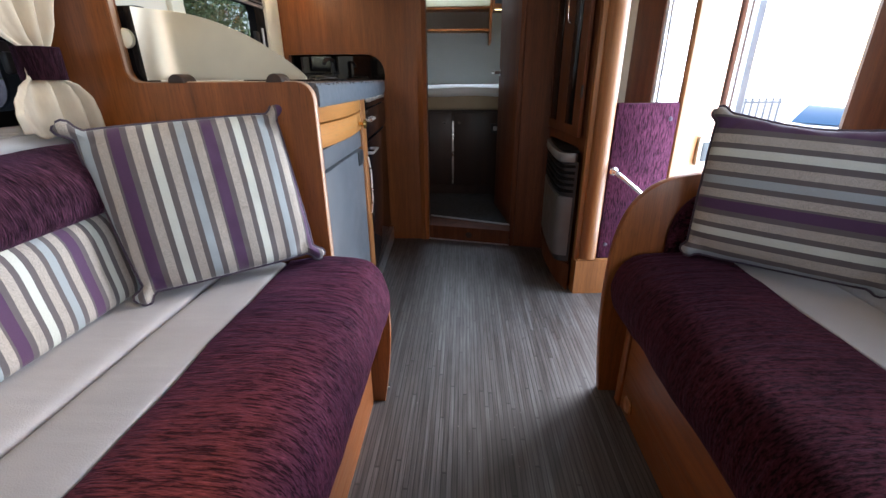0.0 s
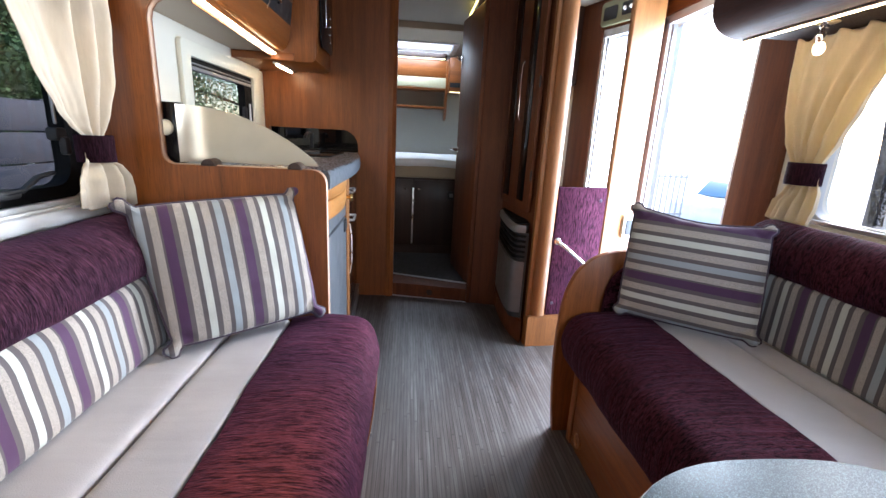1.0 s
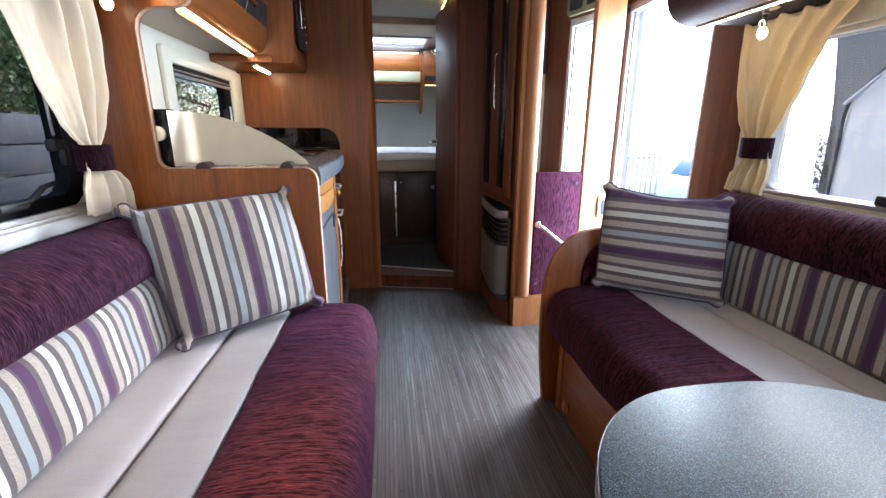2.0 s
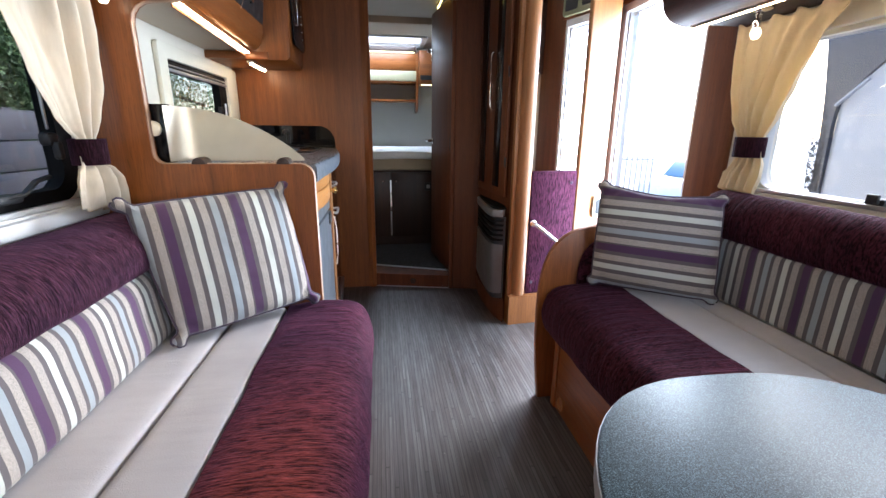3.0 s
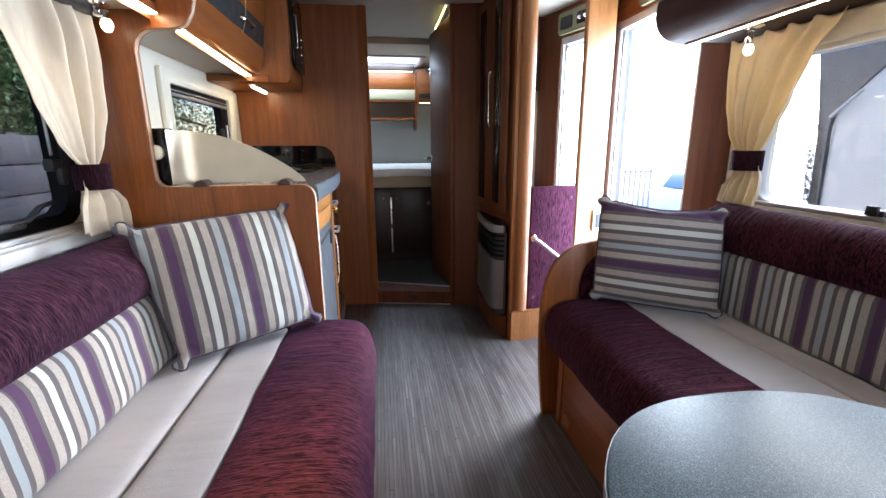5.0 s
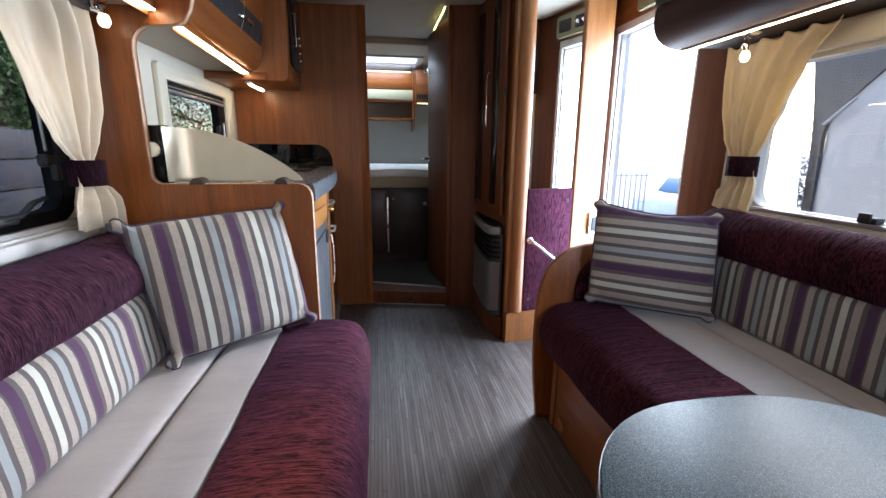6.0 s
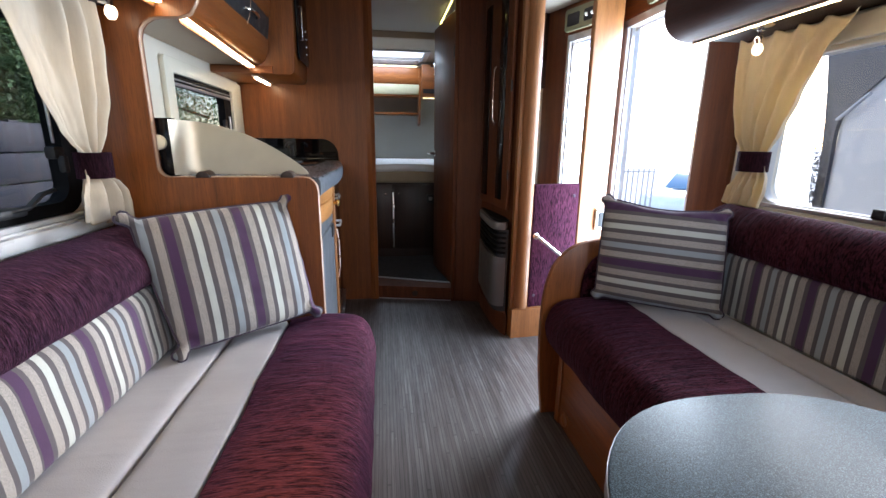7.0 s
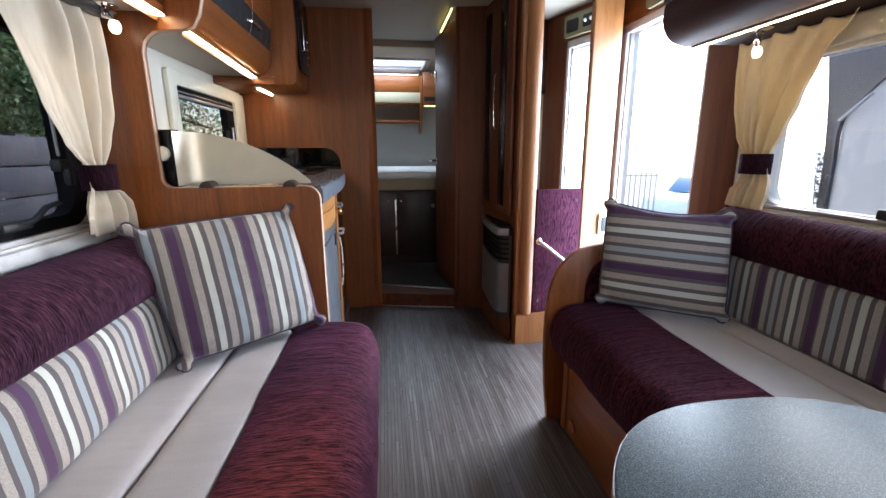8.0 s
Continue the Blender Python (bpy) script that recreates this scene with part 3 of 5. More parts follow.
part("hinge_block", box(LX - 0.01, LX + 0.02, WIN_L[1] - 0.07, WIN_L[1] - 0.03, 1.20, 1.235, 0.006), GREY_PLASTIC, wl)
sill = part("sill", joined(box(LX, LX + 0.055, -0.3, 1.10, 0.795, 0.832, 0.006), box(LX, LX + 0.018, -0.3, 1.10, 0.832, 0.848, 0.004), box(LX + 0.03, LX + 0.036, -0.3, 1.10, 0.831, 0.838, 0.001)), WHITE_TRIM, wl, "white grooved window sill")

part("head_rail", joined(box(LX, LX + 0.045, -0.3, 1.10, 1.352, 1.41, 0.006), box(LX, LX + 0.02, -0.3, 1.10, 1.340, 1.352, 0.003)), TAN, wl, "tan blind cassette")

wk = fixed("window_2", ring("x", LX, LX + 0.021, rrect(1.625, 2.545, 0.90, 1.362, 0.018), rrect(1.698, 2.385, 0.985, 1.305, 0.012), 0.006), PLASTIC, "cream-framed kitchen window with a blind cassette", "window")
part("inner_frame", ring("x", LX - 0.03, LX + 0.006, rrect(1.66, 2.42, 0.955, 1.33, 0.02), rrect(1.712, 2.285, 1.01, 1.262, 0.03)), RUBBER, wk, "black rubber inner frame")
pane(part("pane", box(LX - 0.03, LX - 0.025, 1.66, 2.42, 0.98, 1.30), TINTED, wk, "lightly tinted pane"))
part("blind_rail", joined(box(LX + 0.004, LX + 0.016, 1.712, 2.378, 1.258, 1.272, 0.003), box(LX + 0.004, LX + 0.014, 1.712, 2.378, 1.280, 1.286, 0.002)), SILVER, wk, "grey blind pull rail")
part("stay", tube([(LX + 0.014, 2.325, 1.0), (LX + 0.014, 2.325, 1.17)], 0.006), ALU, wk, "silver window stay")
part("catch", box(LX + 0.004, LX + 0.02, 2.235, 2.275, 1.09, 1.15, 0.005), GREY_PLASTIC, wk, "dark window catch")

wr = fixed("window_3", ring("x", RX - 0.012, RX + 0.022, rrect(WIN_R[0] - 0.02, WIN_R[1] + 0.012, WIN_R[2] - 0.012, WIN_R[3] + 0.02, 0.06), rrect(WIN_R[0] + 0.02, WIN_R[1] - 0.006, WIN_R[2] + 0.008, WIN_R[3] - 0.012, 0.05), 0.005), WINDOW_GREY, "grey-framed side window with condensation stains", "window")
pane(part("pane", box(RX + 0.03, RX + 0.036, WIN_R[0], WIN_R[1], WIN_R[2], WIN_R[3]), GLASS, wr))
part("sill", joined(box(RX - 0.045, RX, -0.3, 1.10, 0.785, 0.815, 0.005), box(RX - 0.025, RX, -0.3, 1.10, 0.815, 0.842, 0.005)), PLASTIC, wr, "cream window sill")
part("track", box(RX - 0.03, RX - 0.012, -0.3, 1.08, 0.842, 0.856, 0.003), SILVER, wr, "grey blind track")
part("head_rail", joined(box(RX - 0.05, RX - 0.01, -0.3, 1.12, 1.33, 1.395, 0.006), box(RX - 0.03, RX - 0.008, -0.3, 1.12, 1.315, 1.331, 0.003)), PLASTIC, wr, "cream blind cassette")
part("catch", joined(box(RX - 0.03, RX + 0.0, 0.665, 0.715, 0.856, 0.874, 0.005), box(RX - 0.04, RX - 0.03, 0.675, 0.705, 0.860, 0.885, 0.003)), GREY_PLASTIC, wr, "dark plastic window catch")


def stain_material():
    """Dried condensation: dark mould specks with gaps between them."""
    m = mat("condensation_specks", (0.05, 0.05, 0.045), 0.9)
    nt = m.node_tree
    n = noise_of(m, coords(m, (1, 1, 1)), 170.0, 4, 0.75)
    sep = node(m, "ShaderNodeSeparateXYZ")
    link(m, coords(m), sep.inputs[0])
    thin = node(m, "ShaderNodeMath")
    thin.operation = "MULTIPLY_ADD"
    thin.inputs[1].default_value, thin.inputs[2].default_value = -0.30, 0.29
    link(m, sep.outputs["Z"], thin.inputs[0])
    more = node(m, "ShaderNodeMath")
    more.operation = "ADD"
    link(m, thin.outputs[0], more.inputs[0])
    link(m, n, more.inputs[1])
    r = ramp(m, more.outputs[0], [(0.50, (0, 0, 0)), (0.55, (1, 1, 1))])
    t = nt.nodes.new("ShaderNodeBsdfTransparent")
    mix = nt.nodes.new("ShaderNodeMixShader")
    link(m, r, mix.inputs[0])
    link(m, t.outputs[0], mix.inputs[1])
    link(m, nt.nodes["Principled BSDF"].outputs[0], mix.inputs[2])
    link(m, mix.outputs[0], nt.nodes["Material Output"].inputs[0])
    return m


STAIN = stain_material()
left_edge = [(0.938, 0.866), (0.950, 0.95), (0.961, 1.045), (0.968, 1.14), (0.972, 1.24)]
right_edge = [(0.945, 1.24), (0.928, 1.14), (0.910, 1.045), (0.903, 0.95), (0.897, 0.866)]
part("stain", plate("x", RX + 0.026, RX + 0.0275, left_edge + right_edge), STAIN, wr, "band of dark condensation specks")

door = fixed("door_1", joined(box(RX - 0.015, RX + 0.06, DOOR[0] - 0.03, DOOR[0] + 0.012, 0, DOOR[3] + 0.01, 0.004), box(RX - 0.015, RX + 0.06, DOOR[1] - 0.012, DOOR[1] + 0.03, 0, DOOR[3] + 0.01, 0.004), box(RX - 0.015, RX + 0.06, DOOR[0] - 0.03, DOOR[1] + 0.03, DOOR[3] - 0.012, DOOR[3] + 0.03, 0.004)), WHITE_TRIM, "white framed entrance doorway, door open", "doorway")
part("seal", joined(box(RX + 0.0, RX + 0.02, DOOR[1] - 0.026, DOOR[1] - 0.012, 0, DOOR[3] - 0.012, 0.003), box(RX + 0.0, RX + 0.02, DOOR[0] + 0.012, DOOR[0] + 0.024, 0, DOOR[3] - 0.012, 0.003)), SILVER, door, "grey rubber door seal")
part("threshold", box(RX - 0.03, RX + 0.05, DOOR[0], DOOR[1], 0.0, 0.02, 0.004), ALU, door)

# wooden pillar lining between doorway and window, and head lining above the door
fixed("trim_1", box(RX - 0.022, RX, 1.235, DOOR[0] - 0.008, 0, TOP, 0.004), SHADED_DARK_WOOD, "cherry wood pillar lining between doorway and window, shade in its colour", "trim")
head = fixed("trim_2", box(RX - 0.022, RX, DOOR[0] - 0.03, 2.14, DOOR[3] + 0.03, TOP), WOOD_Y, "cherry wood lining above the entrance door", "trim")

# control panel above the doorway
cp = thing("control_panel", (RX - 0.02, 1.72, 1.76), "olive-grey control panel with a dark screen above the door", "control panel")
part("face", plate("x", RX - 0.045, RX - 0.022, rrect(1.43, 1.88, 1.705, 1.83, 0.02), (), 0.004), mottled("olive_grey_plastic", (0.20, 0.20, 0.115), 0.4, 8, 0.06), cp)
part("screen", plate("x", RX - 0.050, RX - 0.045, rrect(1.455, 1.555, 1.73, 1.80, 0.01), (), 0.002), GREY_PLASTIC, cp, "small black screen")
part("display", plate("x", RX - 0.050, RX - 0.045, rrect(1.59, 1.69, 1.735, 1.80, 0.01), (), 0.002), GREY_PLASTIC, cp, "dark display")
for y in (1.615, 1.66):
    part("knob", turned([(0.012, 0), (0.012, 0.006), (0.009, 0.010), (0, 0.010)], (RX - 0.050, y, 1.767), (-1, 0, 0)), CHROME, cp)
part("dial", turned([(0.03, 0), (0.03, 0.008), (0.022, 0.012), (0.012, 0.012), (0, 0.008)], (RX - 0.045, 1.80, 1.772), (-1, 0, 0)), SILVER, cp, "round grey dial")

# ---- wardrobe, heater, mirror ----
ward = thing("wardrobe", (0.9, 2.1, 0), "tall cherry wood wardrobe with black glass strips beside the passage", "wardrobe")
foot = [(0.563, 2.42), (0.614, 1.905), (0.632, 1.868), (0.71, 1.878), (0.975, 1.924), (1.0, 1.925), (1.03, 1.922), (1.09, 1.955), (RX - 0.024, 2.115), (RX - 0.024, 2.42)]
part("body", plate("z", 0.0, TOP - 0.002, foot), SHADED_DARK_WOOD, ward)
part("plinth", plate("z", 0.0, 0.165, [(0.612, 1.90), (0.618, 1.840), (0.985, 1.872), (1.0, 1.90), (0.98, 1.91)]), PALE, ward, "cherry wood plinth")
part("plinth_cap", plate("z", 0.165, 0.172, [(0.63, 1.90), (0.628, 1.846), (0.995, 1.874), (0.98, 1.91)], (), 0.002), PALE, ward)
part("corner_post", moved(plate("z", 0.172, TOP - 0.003, [(0.04 * math.cos(t) * 1.0, -0.036 * math.sin(t)) for t in (math.pi * k / 10 for k in range(11))] + [(-0.04, 0.02), (0.04, 0.02)]), pose(0.672, 1.874, 0, 0, 0, 4)), PALE, ward, "rounded cherry wood corner post")
part("edge_post", box(0.611, 0.634, 1.862, 1.90, 0.165, TOP - 0.003, 0.006), PALE, ward)
FACE = Matrix.Translation((0.71, 1.876, 0)) @ pose(0, 0, 0, 0, 0, 9.5)
part("mirror", moved(box(0.0, 0.268, -0.004, 0.0, 0.845, TOP - 0.01), FACE), MIRROR, ward, "tall mirror pane")
part("padded_panel", moved(box(0.0, 0.268, -0.020, 0.0, 0.172, 0.842, 0.006), FACE), VELOUR_Z, ward, "purple velour panel")
part("side_post", moved(plate("z", 0.172, TOP - 0.003, [(0.270, -0.014), (0.276, -0.020), (0.315, -0.018), (0.43, -0.012), (0.455, 0.004), (0.455, 0.03), (0.270, 0.03)]), FACE), PALE, ward, "rounded cherry wood side post")
part("socket", moved(joined(plate("y", -0.030, -0.005, rrect(0.380, 0.440, 0.585, 0.705, 0.010), (), 0.003)), FACE), PLASTIC, ward, "cream switch plate")
part("rocker", moved(plate("y", -0.034, -0.030, rrect(0.394, 0.426, 0.605, 0.685, 0.004), (), 0.001), FACE), GREY_PLASTIC, ward, "dark rocker switch")
for z in (0.24, 0.78):
    part("button", moved(turned([(0.009, 0), (0.008, 0.003), (0.0, 0.005)], (0.0, -0.020, z), (0, -1, 0), 12), FACE @ pose(0.03 if z < 0.5 else 0.235, 0, 0)), PIPING, ward)

grab = thing("grab_handle", (0.80, 1.85, 0.5), "polished chrome grab handle on the purple padded panel", "grab handle")
part("bar", moved(tube(smooth_line([(0.02, -0.018, 0.572), (0.022, -0.05, 0.568), (0.045, -0.06, 0.55), (0.17, -0.06, 0.455), (0.19, -0.05, 0.44), (0.192, -0.018, 0.438)], 2), 0.0105, 12), FACE), CHROME, grab)
for p in ((0.02, -0.019, 0.572), (0.192, -0.019, 0.438)):
    part("rosette", moved(turned([(0.018, 0), (0.018, 0.004), (0.012, 0.007)], p, (0, -1, 0), 16), FACE), CHROME, grab)

# wardrobe door on the passage side
WF = Matrix.Translation((0.603, 1.905, 0)) @ pose(0, 0, 0, 0, 0, 4.44) @ Matrix.Translation((-0.60, -1.905, 0))
wd = part("door", moved(box(0.582, 0.60, 1.93, 2.40, 0.70, TOP - 0.03, 0.004), WF), SHADED_DARK_WOOD, ward, "cherry wood wardrobe door, shade in its colour")
for y0 in (2.01, 2.26):
    part("glass_strip", moved(box(0.577, 0.584, y0, y0 + 0.095, 0.745, TOP - 0.08, 0.002), WF), BLACK, wd, "upright black glass strip")
part("handle", moved(tube(smooth_line([(0.585, 2.135, 1.155), (0.560, 2.135, 1.16), (0.557, 2.135, 1.20), (0.557, 2.135, 1.40), (0.560, 2.135, 1.44), (0.585, 2.135, 1.445)], 2), 0.0024, 10), WF), CHROME, wd, "chrome bow handle")
for z in (0.86, 1.30):
    part("hinge", moved(box(0.577, 0.584, 1.918, 1.93, z, z + 0.05, 0.001), WF), GREY_PLASTIC, wd)

# gas heater
HEATER_CAP = mottled("dull_silver_paint", (0.20, 0.195, 0.195), 0.42, 15, 0.08, 0.4)
heat = thing("gas_heater", (0.56, 2.15, 0.1), "dark slatted gas heater with silver panel at the wardrobe foot", "heater")
hp = smooth_loop([(0.60, 2.40), (0.56, 2.40), (0.545, 2.36), (0.525, 2.15), (0.517, 1.95), (0.535, 1.900), (0.612, 1.888)], 2)
part("casing", plate("z", 0.14, 0.60, [(0.012 + x if x < 0.59 else x, y) for x, y in hp]), GREY_PLASTIC, heat)
part("front_panel", plate("z", 0.168, 0.448, hp, (), 0.004), mottled("heater_grey_paint", (0.115, 0.11, 0.11), 0.4, 15, 0.08, 0.3), heat, "silver curved front panel")
part("cap", plate("z", 0.60, 0.64, [(x - 0.006 if x < 0.59 else x, y) for x, y in hp], (), 0.006), HEATER_CAP, heat, "silver rounded cap")
part("top_grille", plate("z", 0.64, 0.652, [(x + 0.01 if x < 0.59 else x, y) for x, y in hp], (), 0.003), RUBBER, heat, "black top grille")
for k in range(5):
    part("slat", plate("z", 0.467 + 0.027 * k, 0.481 + 0.027 * k, hp, (), 0.003), RUBBER, heat)
part("base_board", plate("z", 0.0, 0.125, smooth_loop([(0.60, 2.44), (0.575, 2.44), (0.555, 2.30), (0.562, 2.0), (0.59, 1.89), (0.60, 1.87)], 1)), SHADED_DARK_WOOD, heat, "curved cherry wood base board")
part("base_cap", plate("z", 0.125, 0.135, smooth_loop([(0.60, 2.44), (0.565, 2.44), (0.535, 2.30), (0.54, 2.0), (0.58, 1.885), (0.60, 1.87)], 1), (), 0.003), SHADED_DARK_WOOD, heat)

# ---- bedroom ----
leaf = fixed("door_2", moved(box(0, 0.52, -0.028, 0.0, 0.10, TOP - 0.04, 0.004), Matrix.Translation((0.392, 2.50, 0)) @ pose(0, 0, 0, 0, 0, 97.5)), SHADED_DARK_WOOD, "dark walnut bedroom door standing open", "door")
MD = Matrix.Translation((0.392, 2.50, 0)) @ pose(0, 0, 0, 0, 0, 97.5)
part("handle", moved(joined(turned([(0.022, 0), (0.022, 0.006), (0.010, 0.010), (0.010, 0.04), (0, 0.04)], (0.47, 0.0, 0.97), (0, 1, 0), 16), tube(smooth_line([(0.47, 0.036, 0.97), (0.50, 0.04, 0.97), (0.535, 0.04, 0.972)], 1), 0.008)), MD), CHROME, leaf, "chrome lever handle")
part("coat_hook", moved(joined(box(0.49, 0.515, 0.0, 0.006, 1.52, 1.60, 0.002), tube(smooth_line([(0.5, 0.0, 1.585), (0.5, 0.03, 1.57), (0.5, 0.035, 1.60)], 1), 0.006)), MD), CHROME, leaf, "small chrome hook")
for z in (0.30, 0.92, 1.55):
    part("hinge", moved(turned([(0.008, 0), (0.008, 0.07)], (0.0, 0.004, z), (0, 0, 1), 10), MD), GREY_PLASTIC, leaf)

bed = thing("bed", (0.1, 3.9, 0.088), "raised bed with beige mattress over dark wooden cupboards", "bed")
part("base", box(LX + 0.01, RX - 0.01, 3.34, BACK - 0.005, 0.088, 0.722), WOOD_DARK, bed)
part("mattress", box(LX + 0.02, RX - 0.02, 3.312, BACK - 0.02, 0.722, 0.874, 0.02, 4), MATTRESS, bed, "beige mattress")
for x0, x1 in ((-0.45, 0.012), (0.028, 0.47)):
    d = part("door", box(x0, x1, 3.322, 3.34, 0.16, 0.705, 0.004), WOOD_DARK, bed)
    kx = x1 - 0.055 if x1 < 0.02 else x0 + 0.038
    part("knob", turned([(0.004, 0), (0.004, 0.010), (0.008, 0.014), (0.0, 0.018)], (kx, 3.322, 0.632), (0, -1, 0), 12), CHROME, d, "small chrome knob")
part("centre_strip", box(0.014, 0.026, 3.316, 3.34, 0.175, 0.64, 0.002), SATIN, bed, "bright metal centre strip")
sk = thing("socket_outlet", (0.335, 3.34, 0.59), "small dark socket outlet on the bed cupboard", "socket")
part("plate", plate("y", 3.312, 3.322, rrect(0.30, 0.365, 0.555, 0.625, 0.006), (), 0.002), GREY_PLASTIC, sk)
part("insert", plate("y", 3.309, 3.312, rrect(0.318, 0.347, 0.575, 0.605, 0.004)), SILVER, sk)
sheet_bm = bmesh.new()
bmesh.ops.create_grid(sheet_bm, x_segments=60, y_segments=44, size=0.5)
for v in sheet_bm.verts:
    x, q = LX + 0.03 + (RX - LX - 0.06) * (v.co.x + 0.5), 1.24 * (v.co.y + 0.5) - 0.062
    rumple = 0.006 * noise.noise((x * 4, q * 5, 0)) + 0.004 * noise.noise((x * 13, q * 11, 3))
    v.co = (x, 3.299 + max(0, q) + (0.6 * rumple if q < 0 else 0), 0.885 + min(0, q) + rumple - 0.006)
lin = part("bed_sheet", sheet_bm, SHEET, None, "white rumpled sheet spread over the mattress")
tagged(lin, "", "bed sheet")
lin.modifiers.new("thickness", "SOLIDIFY").thickness = 0.008

YELLOWED = mottled("yellowed_cream_panel", (0.42, 0.385, 0.25), 0.55, 3, 0.06)
shelf = thing("wall_shelf", (0.0, 4.4, 1.3), "open wooden wall shelf with LED above the bed", "shelf")
part("side_panel", plate("x", 0.318, 0.340, smooth_line([(BACK, 1.80), (4.30, 1.80), (4.29, 1.70), (4.30, 1.50), (4.33, 1.35), (4.36, 1.24), (BACK, 1.22)], 1)), WOOD, shelf)
for z in (1.326, 1.500):
    part("board", box(-0.80, 0.318, 4.31, BACK, z, z + 0.020, 0.003), WOOD_X, shelf)
part("locker_front", box(-0.80, 0.318, 4.30, 4.318, 1.618, 1.775, 0.004), WOOD_X, shelf, "cherry wood locker flap")
part("lower_flap", box(-0.80, 0.318, 4.302, 4.316, 1.521, 1.616, 0.004), YELLOWED, shelf, "yellowed cream lower flap")
part("locker_floor", box(-0.80, 0.318, 4.318, BACK, 1.606, 1.618), WOOD_X, shelf)
part("light_strip", box(-0.75, 0.30, 4.288, 4.299, 1.780, 1.787, 0.002), LED_SHELF, shelf, "slim glowing LED strip")
part("top_rail", box(-0.80, 0.318, 4.286, BACK, 1.790, 1.835, 0.003), WOOD_DARK, shelf, "dark upper rail")
cub = thing("corner_locker", (0.75, 4.4, 1.6), "cherry wood corner locker with a dark slab for its recess", "locker")
part("body", box(0.346, RX, 4.25, BACK, 1.489, 1.80, 0.004), WOOD_X, cub)
# Dark slab on the front in place of a hollow and its shade.
part("recess", box(0.356, RX - 0.05, 4.246, 4.252, 1.530, 1.572), GREY_PLASTIC, cub, "dark slab standing in for a shaded recess")
part("light_strip", box(0.36, RX - 0.1, 4.258, 4.270, 1.483, 1.4885, 0.001), LED_SHELF, cub, "slim glowing LED strip")


# ---- kitchen ----
kit = thing("kitchen_partition", (-0.58, 1.12, 0), "cherry wood partition with a cut-out beside the kitchen", "partition")
outl = [(LX + 0.002, 0.0), (-0.262, 0.0), (-0.262, 0.895)]
outl += [(-0.302 + 0.04 * math.cos(t), 0.895 + 0.04 * math.sin(t)) for t in (0.4, 0.8, 1.2, 1.57)]
outl += [(-0.685 + 0.03 * math.cos(t), 0.965 + 0.03 * math.sin(t)) for t in (-1.57, -2.0, -2.4, -2.8, -3.14)]
outl += [(-0.66 + 0.055 * math.cos(t), 1.312 + 0.055 * math.sin(t)) for t in (3.14, 2.7, 2.3, 1.9, 1.57)]
outl += [(-0.60, 1.370), (-0.575, 1.380), (-0.556, 1.41), (-0.545, 1.45), (-0.538, 1.55), (-0.535, TOP - 0.002), (LX + 0.002, TOP - 0.002)]
part("panel", plate("y", 1.112, 1.142, outl), WOOD, kit)
edge_path = [(-0.262, 1.127, 0.47)] + [(x, 1.127, z) for x, z in outl[2:-1]]
part("edging", tube(edge_path, 0.0085, 8, 0.3), EDGING, kit, "pale wood edging along the cut-out")

scr = thing("splash_screen", (-0.5, 1.16, 0.935), "satin cream splash screen with a curved top on the partition", "splash screen")
bent = bmesh.new()
columns, back_at = [], 1.190
for k in range(61):
    x, top = -0.30 - 0.00625 * k, 0.945 + 0.155 * math.sin(math.pi / 2 * (k / 60) ** 0.85)
    back_at -= 0.00625 * 2.0 * min(1, max(0, (-0.595 - x) / 0.08)) ** 2
    back = back_at
    columns.append([bent.verts.new(p) for p in ((x, back, 0.94), (x, back, top), (x, back + 0.006, top), (x, back + 0.006, 0.94))])
for a, b in zip(columns, columns[1:]):
    for i in range(4):
        bent.faces.new((a[i], b[i], b[(i + 1) % 4], a[(i + 1) % 4]))
bent.faces.new(columns[0])
bent.faces.new(columns[-1])
bmesh.ops.recalc_face_normals(bent, faces=bent.faces[:])
part("pane", bent, FROST, scr, "satin cream pane")
part("edge_block", box(-0.735, -0.676, 1.150, 1.182, 0.936, 1.105, 0.002), BLACK, scr, "black end strip")
part("end_knob", turned([(0.022, 0), (0.022, 0.012), (0.014, 0.018), (0, 0.018)], (-0.716, 1.152, 1.035), (0, -1, 0)), PLASTIC, scr, "cream round knob")
for x in (-0.59, -0.35):
    part("clip", plate("y", 1.106, 1.162, [(x + 0.020 * math.cos(t), 0.934 + 0.020 * math.sin(t)) for t in (math.pi * k / 10 for k in range(11))], (), 0.003), WOOD_DARK, scr, "half-round brown clip")

top_pts = smooth_line([(-0.262, 1.145), (-0.262, 1.30), (-0.25, 1.6), (-0.265, 2.0), (-0.30, 2.30), (-0.345, 2.548)], 2) + [(LX + 0.001, 2.548), (LX + 0.001, 1.145)]
wt = tagged(part("worktop", plate("z", 0.905, 0.932, top_pts, (), 0.002), WORKTOP, None, "dark grey kitchen worktop with a curved front"), "", "worktop")
part("front_edge", tube([(x + 0.002, y, 0.9) for x, y in top_pts[:-2]], 0.004, 8, 6.5), WORK_EDGE, wt, "blue-grey edge band")

fridge = thing("fridge", (-0.55, 1.42, 0), "built-in fridge with a plain grey door", "fridge")
part("body", box(LX + 0.01, -0.325, 1.15, 1.685, 0.0, 0.755), GREY_PLASTIC, fridge)
fd = part("door", box(-0.325, -0.285, 1.155, 1.68, 0.09, 0.694, 0.008), FRIDGE, fridge, "grey fridge door")
part("control_strip", box(-0.322, -0.288, 1.155, 1.68, 0.700, 0.758, 0.004), FRIDGE, fridge)
